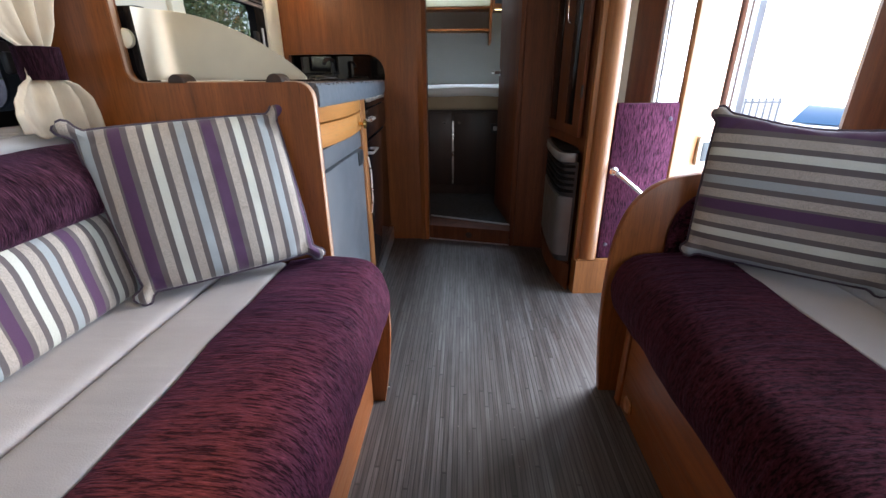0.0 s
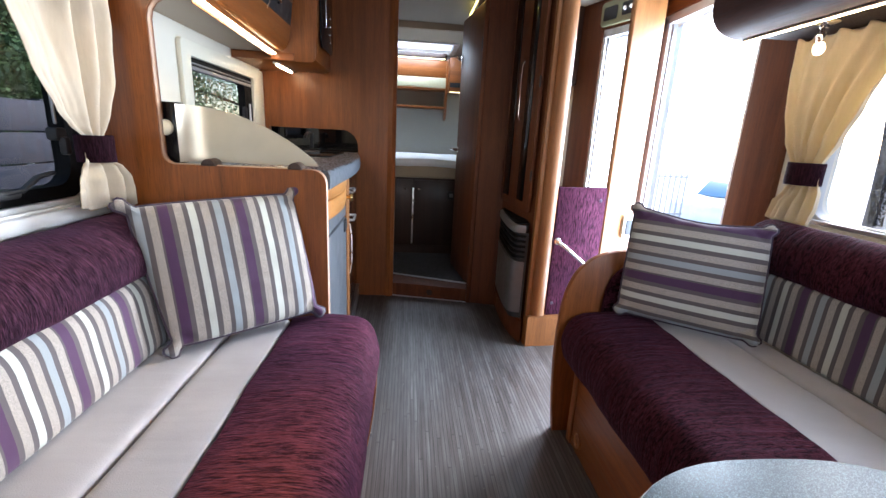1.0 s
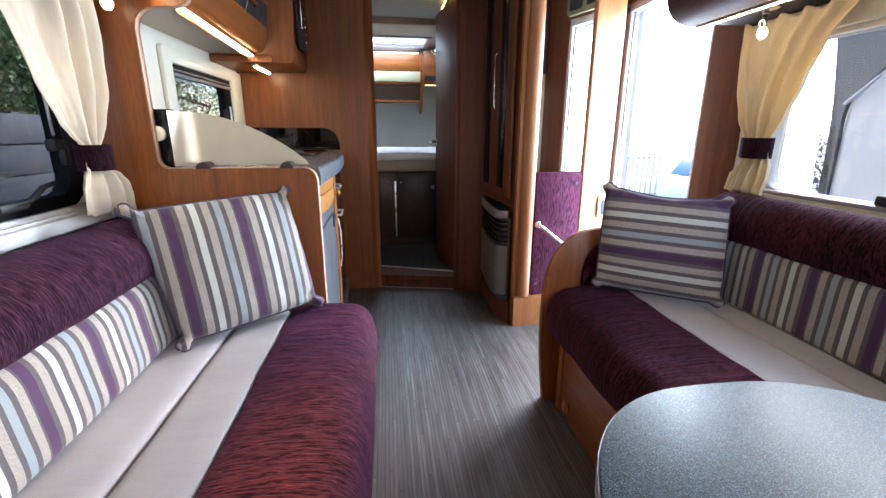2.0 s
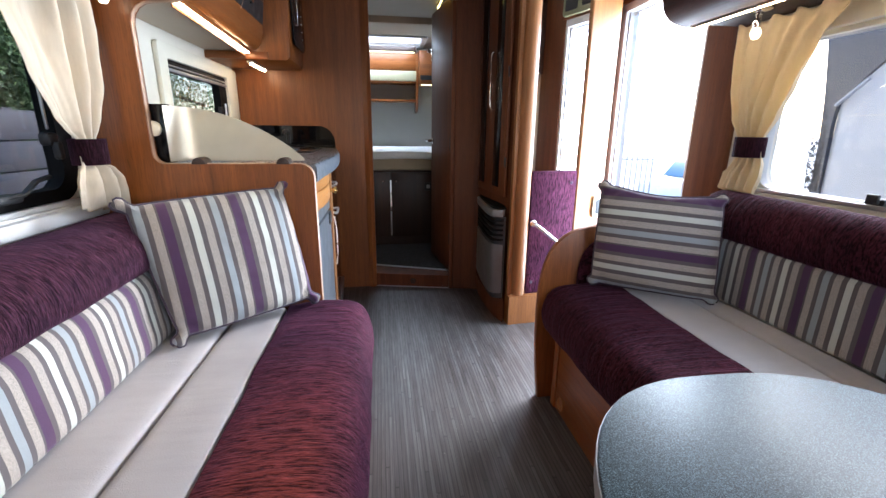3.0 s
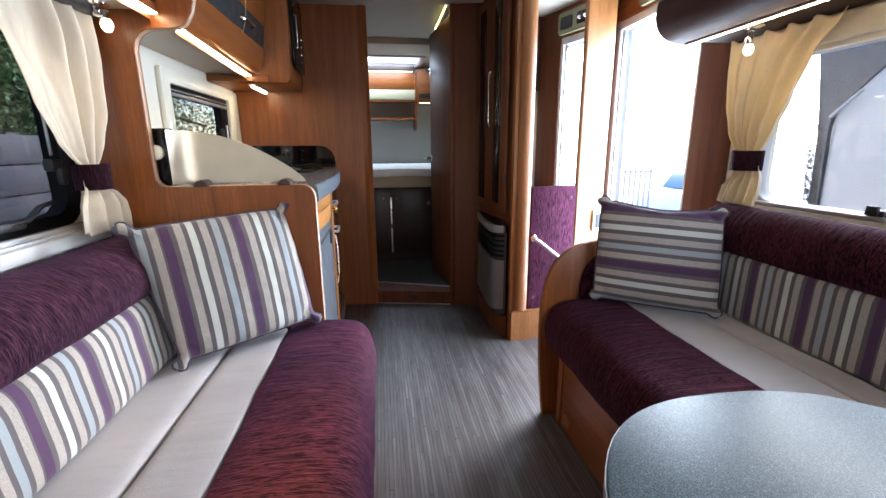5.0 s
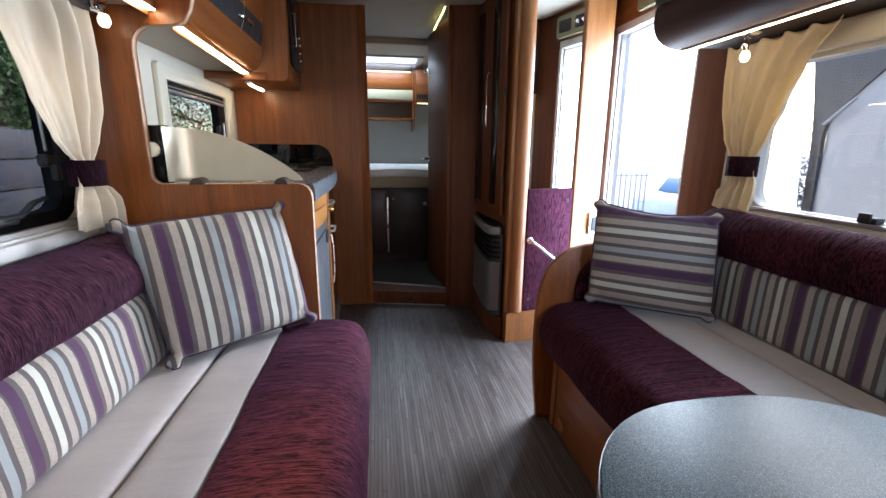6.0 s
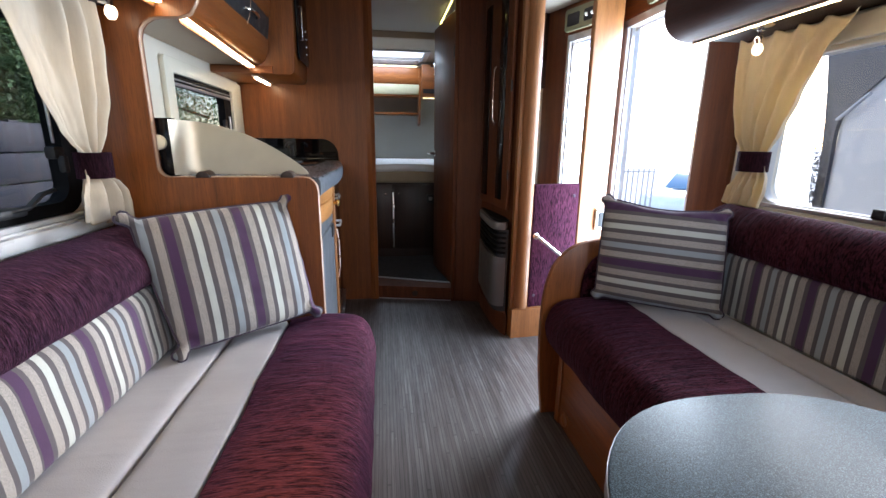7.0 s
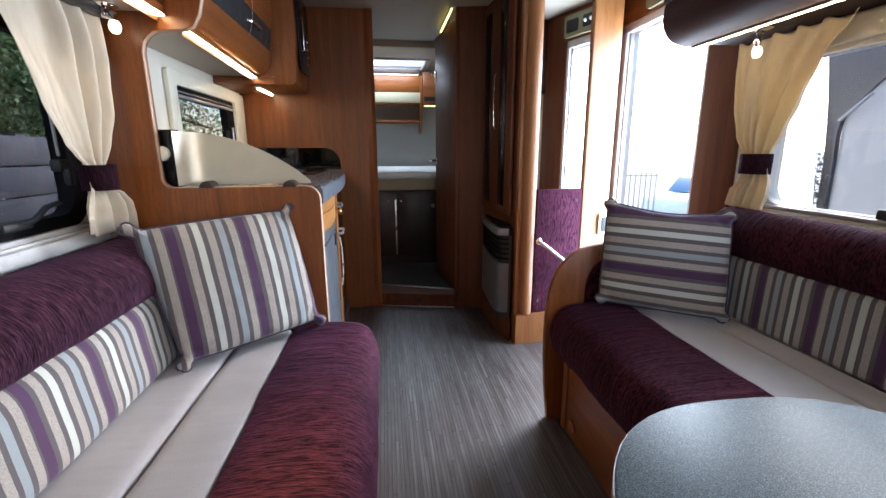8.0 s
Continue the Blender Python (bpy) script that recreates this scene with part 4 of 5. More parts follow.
part("grip", box(-0.288, -0.280, 1.60, 1.67, 0.640, 0.690, 0.003), GREY_PLASTIC, fd, "dark door grip")
draw = thing("drawer_unit", (-0.55, 1.42, 0.76), "cherry wood drawer unit under the worktop", "drawer unit")
part("body", box(LX + 0.01, -0.305, 1.15, 1.69, 0.760, 0.904), WOOD_Y, draw)
bow = [(y, -0.283 + 0.022 * math.sin(math.pi * (y - 1.155) / 0.53)) for y in (1.155 + 0.053 * k for k in range(11))]
df = part("drawer_front", plate("z", 0.832, 0.893, [(-0.305, 1.155)] + [(x, y) for y, x in bow] + [(-0.305, 1.685)], (), 0.004), LIT_CHERRY, draw, "bowed cherry wood drawer front, warm light in its colour")
part("lower_front", plate("z", 0.765, 0.828, [(-0.305, 1.155)] + [(x - 0.002, y) for y, x in bow] + [(-0.305, 1.685)], (), 0.004), LIT_CHERRY, draw, "bowed cherry wood lower front, warm light in its colour")
part("knob", turned([(0.008, 0), (0.008, 0.012), (0.016, 0.018), (0.014, 0.026), (0, 0.028)], (-0.272, 1.60, 0.790), (1, 0, 0), 14), mat("brass", (0.75, 0.5, 0.18), 0.25, 1.0), df, "round brass knob")
post = tagged(part("cabinet_post", box(LX + 0.01, -0.282, 1.69, 1.76, 0.0, 0.904, 0.004), PALE, None, "narrow upright cherry wood kitchen post"), "", "kitchen post")
oven = thing("oven", (-0.6, 2.1, 0), "black glass oven with chrome bar handles", "oven")
OV = Matrix.Translation((-0.30, 1.765, 0)) @ pose(0, 0, 0, 0, 0, 3.2)
part("body", box(LX + 0.01, -0.36, 1.765, 2.54, 0.0, 0.904), GREY_PLASTIC, oven)
part("fascia", moved(box(-0.03, 0.0, 0.0, 0.765, 0.825, 0.90, 0.003), OV), BLACK, oven, "black control fascia")
for k in range(4):
    part("control_knob", moved(turned([(0.014, 0), (0.014, 0.006), (0.011, 0.020), (0, 0.021)], (0, 0.14 + 0.15 * k, 0.862), (1, 0, 0), 14), OV), SATIN, oven, "chrome control knob")
for z0, z1 in ((0.70, 0.82), (0.10, 0.69)):
    od = part("oven_door", moved(box(-0.03, 0.0, 0.0, 0.765, z0, z1, 0.004), OV), BLACK, oven, "black glass oven door")
    hz = z1 - 0.035
    part("handle", moved(tube([(0.0, 0.04, hz), (0.032, 0.04, hz), (0.032, 0.17, hz), (0.0, 0.17, hz)], 0.006, 4), OV), SATIN, od, "chrome bar handle")
part("side_handle", moved(tube(smooth_line([(0.0, -0.03, 0.65), (0.028, -0.03, 0.65), (0.028, -0.03, 0.42), (0.0, -0.03, 0.42)], 1), 0.0032, 6), OV), SATIN, oven, "tall chrome pull bar")
kick = fixed("baseboard", moved(box(-0.03, 0.0, -0.6, 0.765, 0.0, 0.085), Matrix.Translation((-0.30, 1.765, 0)) @ pose(0, 0, 0, 0, 0, 2.0)), ALU, "pale metal kitchen kick strip", "baseboard")

tap = thing("kitchen_tap", (-0.62, 2.40, 0.932), "dark bent kitchen tap behind the hob", "tap")
part("column", turned([(0.022, 0), (0.022, 0.01), (0.012, 0.02), (0.011, 0.09), (0.013, 0.10), (0, 0.11)], (-0.60, 2.48, 0.932)), GREY_PLASTIC, tap)
part("spout", tube(smooth_line([(-0.60, 2.48, 1.02), (-0.60, 2.45, 1.035), (-0.60, 2.36, 1.03), (-0.60, 2.33, 1.01)], 2), 0.009), GREY_PLASTIC, tap)
hob = thing("hob", (-0.6, 2.1, 0.932), "black gas hob with pan supports on the worktop", "hob")
part("plate", plate("z", 0.933, 0.94, rrect(-0.80, -0.38, 1.85, 2.30, 0.03), (), 0.002), BLACK, hob)
for x, y in ((-0.69, 1.97), (-0.49, 1.97), (-0.59, 2.18)):
    part("burner", turned([(0.04, 0), (0.04, 0.008), (0.03, 0.014), (0, 0.015)], (x, y, 0.94)), GREY_PLASTIC, hob)
    part("pan_support", joined(*[tube([(x - 0.07 * math.cos(a), y - 0.07 * math.sin(a), 0.962), (x + 0.07 * math.cos(a), y + 0.07 * math.sin(a), 0.962)], 0.004, 6) for a in (0.8, 2.36)]), RUBBER, hob)

# ---- overhead lockers, west side ----
def locker(y0, y1, label, handle_at):
    ob = thing("overhead_locker", (-0.7, (y0 + y1) / 2, 1.42), label, "overhead locker", "overhead lockers along the wall")
    low = smooth_line([(-0.69, 1.424), (-0.668, 1.416), (-0.64, 1.428), (-0.618, 1.475), (-0.612, 1.53)], 2)
    part("carcass", plate("y", y0, y1, [(LX + 0.003, 1.43), (LX + 0.003, TOP - 0.003)] + [(-0.61, TOP - 0.003)] + [(-0.625, 1.53), (-0.69, 1.43)]), WOOD_Y, ob)
    part("light_rail", plate("y", y0, y1, [(-0.69, 1.44)] + low + [(-0.63, 1.53)]), WOOD_Y, ob, "rounded cherry wood lower rail")
    flap = part("flap", plate("y", y0 + 0.003, y1 - 0.003, [(-0.63, 1.632), (-0.598, 1.632), (-0.588, 1.70), (-0.59, TOP - 0.006), (-0.63, TOP - 0.006)], (), 0.002), WOOD_Y, ob, "cherry wood flap")
    glass = part("glass_band", plate("y", y0 + 0.003, y1 - 0.003, [(-0.63, 1.532), (-0.612, 1.532), (-0.60, 1.63), (-0.63, 1.63)], (), 0.002), GREY_PLASTIC, ob, "dark grey glossy band")
    part("cord", tube(smooth_line([(-0.583, handle_at - 0.07, TOP - 0.01), (-0.582, handle_at - 0.07, 1.66), (-0.586, handle_at - 0.075, 1.57), (-0.598, handle_at - 0.11, 1.505)], 2), 0.0012, 5), EDGING, ob, "thin hanging cord") if handle_at > 1.5 else None
    part("handle", tube(smooth_line([(-0.61, handle_at - 0.08, 1.575), (-0.588, handle_at - 0.06, 1.575), (-0.583, handle_at, 1.575), (-0.588, handle_at + 0.06, 1.575), (-0.61, handle_at + 0.08, 1.575)], 2), 0.006, 8), CHROME, glass, "chrome bow handle")
    part("underside", box(LX + 0.003, -0.69, y0, y1, 1.412, 1.43), TAN, ob, "tan underside panel")
    return ob


locker(-0.30, 1.235, "cherry wood overhead locker above the sofa", 0.8)
locker(1.24, 2.155, "cherry wood overhead locker above the kitchen", 1.86)
for x0, x1, y0, y1, lit in ((-0.645, -0.645, 0.10, 1.105, LED_SOFA), (-0.648, -0.690, 1.255, 2.13, LED)):
    st = thing("led_strip_light", (x0, y0, 1.41), "bright LED strip under the overhead locker", "strip light")
    LM = Matrix.Translation(((x0 + x1) / 2, (y0 + y1) / 2, 0)) @ pose(0, 0, 0, 0, 0, math.degrees(math.atan2(x0 - x1, y1 - y0)))
    half = (y1 - y0) / 2
    part("channel", moved(box(-0.0085, 0.0085, -half, half, 1.402, 1.425, 0.002), LM), WOOD_Y, st)
    # Added lip that blocks the strip's light towards curtain and wall.
    part("lip", moved(box(-0.0135, -0.0105, -half, half, 1.386, 1.412, 0.001), LM), WOOD_Y, st, "added wooden lip keeping light off the wall")
    part("diffuser", moved(box(-0.0095, 0.0095, 0.005 - half, half - 0.005, 1.398, 1.403, 0.002), LM), lit, st, "glowing diffuser")
micro = thing("end_locker", (-0.7, 2.35, 1.38), "cherry wood end locker with a black oven door", "overhead locker")
side = [(LX + 0.003, 1.375), (-0.515, 1.375), (-0.50, 1.388), (-0.495, 1.46), (-0.488, 1.60), (-0.49, TOP - 0.003), (LX + 0.003, TOP - 0.003)]
part("carcass", plate("y", 2.16, 2.545, side, (), 0.002), WOOD, micro)
part("lip", box(LX + 0.003, -0.60, 2.145, 2.16, 1.375, 1.41, 0.002), WOOD_X, micro)
md = part("oven_door", plate("x", -0.486, -0.474, rrect(2.20, 2.52, 1.46, TOP - 0.02, 0.05), (), 0.003), BLACK, micro, "black glass oven door")
part("handle", tube([(-0.474, 2.26, 1.56), (-0.462, 2.26, 1.56), (-0.462, 2.26, 1.72), (-0.474, 2.26, 1.72)], 0.003), CHROME, md, "chrome upright handle")
for z in (1.52, 1.56, 1.60, 1.64):
    part("button", turned([(0.006, 0), (0.005, 0.004), (0, 0.004)], (-0.474, 2.44, z), (1, 0, 0), 10), CHROME, md)
st = thing("led_strip_light", (-0.7, 2.25, 1.37), "short LED strip under the end locker", "strip light")
part("channel", box(-0.72, -0.685, 2.20, 2.50, 1.365, 1.375, 0.002), ALU, st)
part("diffuser", box(-0.711, -0.696, 2.22, 2.49, 1.357, 1.366, 0.003), LED, st, "glowing diffuser")

# ---- overhead locker, east side ----
er = thing("overhead_locker", (1.1, 0.5, 1.40), "dark cherry wood overhead locker with a rounded lower edge", "overhead locker", "overhead lockers along the wall")
prof = [(RX - 0.024, TOP - 0.003), (0.925, TOP - 0.003), (0.925, 1.55)] + smooth_line([(0.925, 1.55), (0.93, 1.47), (0.965, 1.425), (1.01, 1.408)], 2)[1:] + [(RX - 0.024, 1.408)]
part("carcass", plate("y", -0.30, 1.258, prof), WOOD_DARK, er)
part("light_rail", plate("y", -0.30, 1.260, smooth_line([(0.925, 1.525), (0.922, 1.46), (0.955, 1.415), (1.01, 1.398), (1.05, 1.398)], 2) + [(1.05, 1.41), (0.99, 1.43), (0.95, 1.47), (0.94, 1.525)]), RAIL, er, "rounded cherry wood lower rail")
part("glass_band", box(0.912, 0.927, -0.30, 1.250, 1.53, 1.64, 0.004), GREY_PLASTIC, er, "dark glossy band")
part("flap", box(0.908, 0.925, -0.30, 1.253, 1.645, TOP - 0.006, 0.004), SHADED_DARK_WOOD, er, "cherry wood flap")
st = thing("led_strip_light", (1.04, 0.6, 1.40), "bright LED strip under the overhead locker", "strip light")
part("channel", box(1.034, 1.043, -0.25, 1.250, 1.390, 1.3985, 0.002), ALU, st)
part("diffuser", box(1.035, 1.042, -0.24, 1.248, 1.387, 1.391, 0.001), LED_EAST, st, "glowing diffuser")


def spot_lamp(base, bulb, label, tilt):
    ob = thing("reading_lamp", base, label, "reading lamp", "reading lamps")
    bx, by, bz = base
    part("rosette", turned([(0.034, 0), (0.034, -0.006), (0.026, -0.010), (0.010, -0.012), (0.010, -0.02)], base), CHROME, ob)
    part("stem", tube([(bx, by, bz - 0.012), (bx, by, bz - 0.03), (bulb[0], bulb[1], bulb[2] + 0.02)], 0.007), CHROME, ob)
    part("cup", turned([(0.006, -0.012), (0.009, 0.0), (0.0115, 0.010), (0.012, 0.014)], (bulb[0], bulb[1], bulb[2] + 0.018), (-tilt[0], -tilt[1], -tilt[2])), CHROME, ob)
    part("bulb", turned([(0.0, -0.018), (0.008, -0.016), (0.0135, -0.007), (0.0145, 0.002), (0.011, 0.012), (0.006, 0.018), (0.0, 0.018)], bulb, (0, 0, 1), 18), BULB, ob, "glowing bulb")


spot_lamp((1.10, 1.03, 1.408), (1.095, 1.025, 1.335), "small chrome reading lamp under the locker", (-0.2, -0.2, -1))
spot_lamp((-0.762, 1.052, 1.412), (-0.742, 1.057, 1.358), "small chrome reading lamp beside the curtain", (0.3, -0.2, -1))

# ---- sofas ----
def sofa_west():
    ob = thing("sofa", (-0.5, 0.3, 0), "bench sofa with purple velour edge and striped backrest", "sofa", "bench sofas facing each other")
    base = part("base", box(LX + 0.01, -0.17, -0.60, 1.085, 0.0, 0.33), WOOD_Y, ob, "cherry wood base")
    part("base_panel", box(-0.172, -0.158, -0.55, 1.04, 0.05, 0.30, 0.004), WOOD_Y, base)
    end = [(-0.35, 0.0), (-0.135, 0.0), (-0.118, 0.10), (-0.104, 0.25), (-0.108, 0.36), (-0.135, 0.44), (-0.20, 0.47), (-0.35, 0.47)]
    part("end_panel", plate("y", 1.0935, 1.1112, end[:2] + smooth_line(end[1:7], 2)[1:] + end[7:], (), 0.003), WOOD, ob, "rounded cherry wood end panel")
    part("catch", joined(box(-0.140, -0.122, 1.110, 1.116, 0.028, 0.044, 0.002), turned([(0.004, 0), (0.005, 0.004), (0.003, 0.007), (0, 0.007)], (-0.128, 1.116, 0.036), (0, 1, 0), 10)), CHROME, ob, "small chrome catch")
    front = smooth_loop([(-0.366, 0.335), (-0.366, 0.455), (-0.366, 0.480), (-0.3655, 0.486), (-0.363, 0.4885), (-0.35, 0.491), (-0.315, 0.496), (-0.21, 0.503), (-0.125, 0.482), (-0.095, 0.40), (-0.10, 0.32), (-0.14, 0.285), (-0.20, 0.285), (-0.20, 0.335)], 2)
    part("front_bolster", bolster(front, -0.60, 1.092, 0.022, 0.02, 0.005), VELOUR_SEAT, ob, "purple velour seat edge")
    part("seat_middle", bolster(smooth_loop([(-0.512, 0.335), (-0.512, 0.455), (-0.512, 0.472), (-0.503, 0.481), (-0.48, 0.484), (-0.40, 0.4865), (-0.375, 0.4855), (-0.370, 0.483), (-0.367, 0.476), (-0.367, 0.455), (-0.367, 0.335)], 2), -0.60, 1.078, 0.02, 0.03, 0.002), BEIGE, ob, "beige seat strip")
    part("seat_rear", bolster(smooth_loop([(-0.70, 0.335), (-0.70, 0.478), (-0.68, 0.484), (-0.55, 0.485), (-0.524, 0.481), (-0.515, 0.472), (-0.515, 0.455), (-0.515, 0.335)], 2), -0.60, 1.078, 0.02, 0.03, 0.002), BEIGE, ob, "beige seat strip")
    part("backrest", bolster(smooth_loop([(-0.65, 0.484), (-0.632, 0.50), (-0.640, 0.58), (-0.652, 0.67), (-0.70, 0.69), (-0.78, 0.69), (-0.79, 0.484)], 2), -0.60, 1.095, 0.02, 0.03, 0.002), STRIPE_W, ob, "striped backrest")
    part("head_bolster", bolster(smooth_loop([(-0.68, 0.672), (-0.638, 0.69), (-0.648, 0.765), (-0.72, 0.808), (-0.80, 0.812), (-0.842, 0.79), (-0.845, 0.64), (-0.78, 0.64)], 2), -0.60, 1.10, 0.035, 0.02, 0.004), VELOUR_ROUND, ob, "purple velour head bolster")


def sofa_east():
    ob = thing("sofa", (0.9, 0.3, 0), "bench sofa with wooden armrest panel and purple velour edge", "sofa", "bench sofas facing each other")
    base = part("base", box(0.605, RX - 0.01, -0.60, 1.165, 0.0, 0.33), WOOD_Y, ob, "cherry wood base")
    part("base_panel", box(0.590, 0.605, -0.55, 1.115, 0.0, 0.315, 0.004), WOOD_Y, base)
    part("base_stile", box(0.583, 0.606, 1.10, 1.135, 0.0, 0.30, 0.004), WOOD, base)
    part("finger_ring", turned([(0.016, 0), (0.027, 0.0), (0.028, 0.004), (0.022, 0.006), (0.017, 0.003)], (0.590, 1.048, 0.05), (-1, 0, 0)), PALE, base, "round wooden finger hole")
    arc = [(0.545, 0.0)] + smooth_line([(0.545, 0.0), (0.53, 0.12), (0.518, 0.28), (0.518, 0.44), (0.53, 0.55), (0.565, 0.635), (0.63, 0.69), (0.74, 0.712), (0.90, 0.715)], 2)[1:] + [(RX - 0.03, 0.715), (RX - 0.03, 0.0)]
    part("arm_panel", plate("y", 1.170, 1.196, arc, (), 0.005), WOOD, ob, "rounded cherry wood armrest panel")
    part("arm_pad", plate("y", 1.152, 1.1695, [(0.66, 0.48)] + smooth_line([(0.66, 0.48), (0.66, 0.55), (0.675, 0.61), (0.715, 0.655), (0.80, 0.684), (1.10, 0.692)], 2)[1:] + [(1.10, 0.48)], (), 0.006), VELOUR_X, ob, "dark purple padded arm lining")
    front = smooth_loop([(0.806, 0.335), (0.806, 0.455), (0.806, 0.482), (0.8055, 0.488), (0.803, 0.4905), (0.79, 0.492), (0.756, 0.494), (0.64, 0.496), (0.555, 0.478), (0.522, 0.40), (0.535, 0.32), (0.575, 0.292), (0.62, 0.292), (0.62, 0.335)], 2)
    part("front_bolster", bolster(front, -0.60, 1.168, 0.02, 0.02, 0.005), VELOUR_X, ob, "purple velour seat edge")
    part("seat_middle", bolster(smooth_loop([(0.807, 0.335), (0.807, 0.455), (0.807, 0.480), (0.8085, 0.4865), (0.812, 0.4882), (0.85, 0.488), (0.95, 0.487), (0.982, 0.484), (0.990, 0.474), (0.990, 0.455), (0.990, 0.335)], 2), -0.60, 1.12, 0.02, 0.03, 0.002), BEIGE, ob, "beige seat strip")
    part("seat_rear", bolster(smooth_loop([(0.992, 0.335), (0.992, 0.455), (0.992, 0.474), (1.000, 0.484), (1.02, 0.487), (1.08, 0.487), (1.10, 0.478), (1.10, 0.335)], 2), -0.60, 1.12, 0.02, 0.03, 0.002), BEIGE, ob, "beige seat strip")
    part("backrest", bolster(smooth_loop([(1.085, 0.486), (1.080, 0.495), (1.082, 0.56), (1.084, 0.64), (1.088, 0.705), (1.18, 0.72), (1.19, 0.486)], 2), -0.60, 1.12, 0.02, 0.03, 0.0015), STRIPE_E, ob, "striped backrest")
    part("head_bolster", bolster(smooth_loop([(1.100, 0.688), (1.070, 0.705), (1.070, 0.79), (1.115, 0.842), (1.17, 0.846), (1.215, 0.82), (1.215, 0.69), (1.16, 0.685)], 2), -0.60, 1.13, 0.035, 0.02, 0.004), VELOUR_X, ob, "purple velour head bolster")


sofa_west()
sofa_east()


def pillow(label, corners, material, fat=0.062, ears=1.0, sag=0.0):
    """A square throw pillow: a padded sheet with pulled-out corners and piping, hung between its top left, top right, low right and low left corners."""
    ob = thing("throw_pillow", (0, 0, 0), label, "pillow", "throw pillows on the sofas")
    tl, tr, br, bl = (Vector(c) for c in corners)
    centre = (tl + tr + br + bl) / 4
    u, v = (tr - tl + br - bl).normalized(), tl - bl + tr - br
    v = (v - u * v.dot(u)).normalized()
    w = u.cross(v)
    rot = Matrix((u, w * -1, v)).transposed().to_4x4()
    n = 46
    bm = bmesh.new()

    def inset(c):
        """How far an edge is drawn in: most beside the corner's ear."""
        k = min(1, max(0, (c - 0.785) / 0.11))
        return ears * (0.115 + 0.03 * c ** 4) * (1 - k * k * (3 - 2 * k)) + 0.006

    def spot(i, j, side):
        a, c = 2 * i / n - 1, 2 * j / n - 1
        puff = (max(0, (1 - a * a)) * max(0, (1 - c * c))) ** 0.42
        dent = 1 - 0.13 * (1 - abs(a)) * math.cos(c * 1.57) * 0.3
        blunt = 0.055 * (abs(a) * abs(c)) ** 22
        x = a * (1 - inset(abs(c)) * abs(a) ** 3 - blunt)
        z = c * (1 - inset(abs(a)) * abs(c) ** 3 - blunt)
        ear = math.exp(-((abs(a) - 0.925) ** 2 + (abs(c) - 0.925) ** 2) / 0.005)
        neck = math.exp(-((abs(a) + abs(c) - 1.58) / 0.06) ** 2) * math.exp(-((abs(a) - abs(c)) / 0.22) ** 2)
        seam = math.exp(-((1 - max(abs(a), abs(c))) / 0.10) ** 2)
        ripple = 1 + 0.16 * seam * math.sin(17 * (a if abs(c) > abs(a) else c) + 3 * side)
        t = fat * puff * dent * ripple * (1 - 0.45 * neck) + 0.012 * ear * puff ** 0.25 + 0.004 * noise.noise((a * 3 + side, c * 3, side * 5.0)) * puff + 0.002 * noise.noise((a * 9, c * 8, side))
        z -= sag * (1 - a * a) ** 2 * max(0, c) ** 2
        p = (bl * (1 - x) * (1 - z) + br * (1 + x) * (1 - z) + tl * (1 - x) * (1 + z) + tr * (1 + x) * (1 + z)) / 4 - centre
        return (p.dot(u), side * t - p.dot(w), p.dot(v))

    grids = []
    for side in (-1, 1):
        grids.append([[bm.verts.new(spot(i, j, side)) for j in range(n + 1)] for i in range(n + 1)])
    for g in grids:
        for i in range(n):
            for j in range(n):
                bm.faces.new((g[i][j], g[i + 1][j], g[i + 1][j + 1], g[i][j + 1]))
    bmesh.ops.remove_doubles(bm, verts=bm.verts[:], dist=0.0008)
    bmesh.ops.recalc_face_normals(bm, faces=bm.faces[:])
    ob.matrix_basis = Matrix.Translation(centre) @ rot
    cover = part("cover", bm, material, ob, "", 80)
    cover.matrix_parent_inverse = Matrix.Identity(4)
    rim = [spot(i, 0, 1) for i in range(n)] + [spot(n, j, 1) for j in range(n)] + [spot(n - i, n, 1) for i in range(n)] + [spot(0, n - j, 1) for j in range(n + 1)]
    pip = part("piping", tube(rim, 0.0042, 6), PIPING, ob, "dark piping")
    pip.matrix_parent_inverse = Matrix.Identity(4)
    return ob


pillow("striped throw pillow leaning on the partition, stripes upright", ((-0.728, 0.882, 0.868), (-0.345, 1.135, 0.890), (-0.258, 1.070, 0.497), (-0.600, 0.815, 0.482)), STRIPE_U)
pillow("striped throw pillow leaning on the armrest, stripes level", ((0.695, 1.140, 0.880), (1.072, 0.980, 0.846), (1.013, 0.880, 0.498), (0.677, 1.122, 0.500)), STRIPE_V, 0.062, 0.55, 0.11)


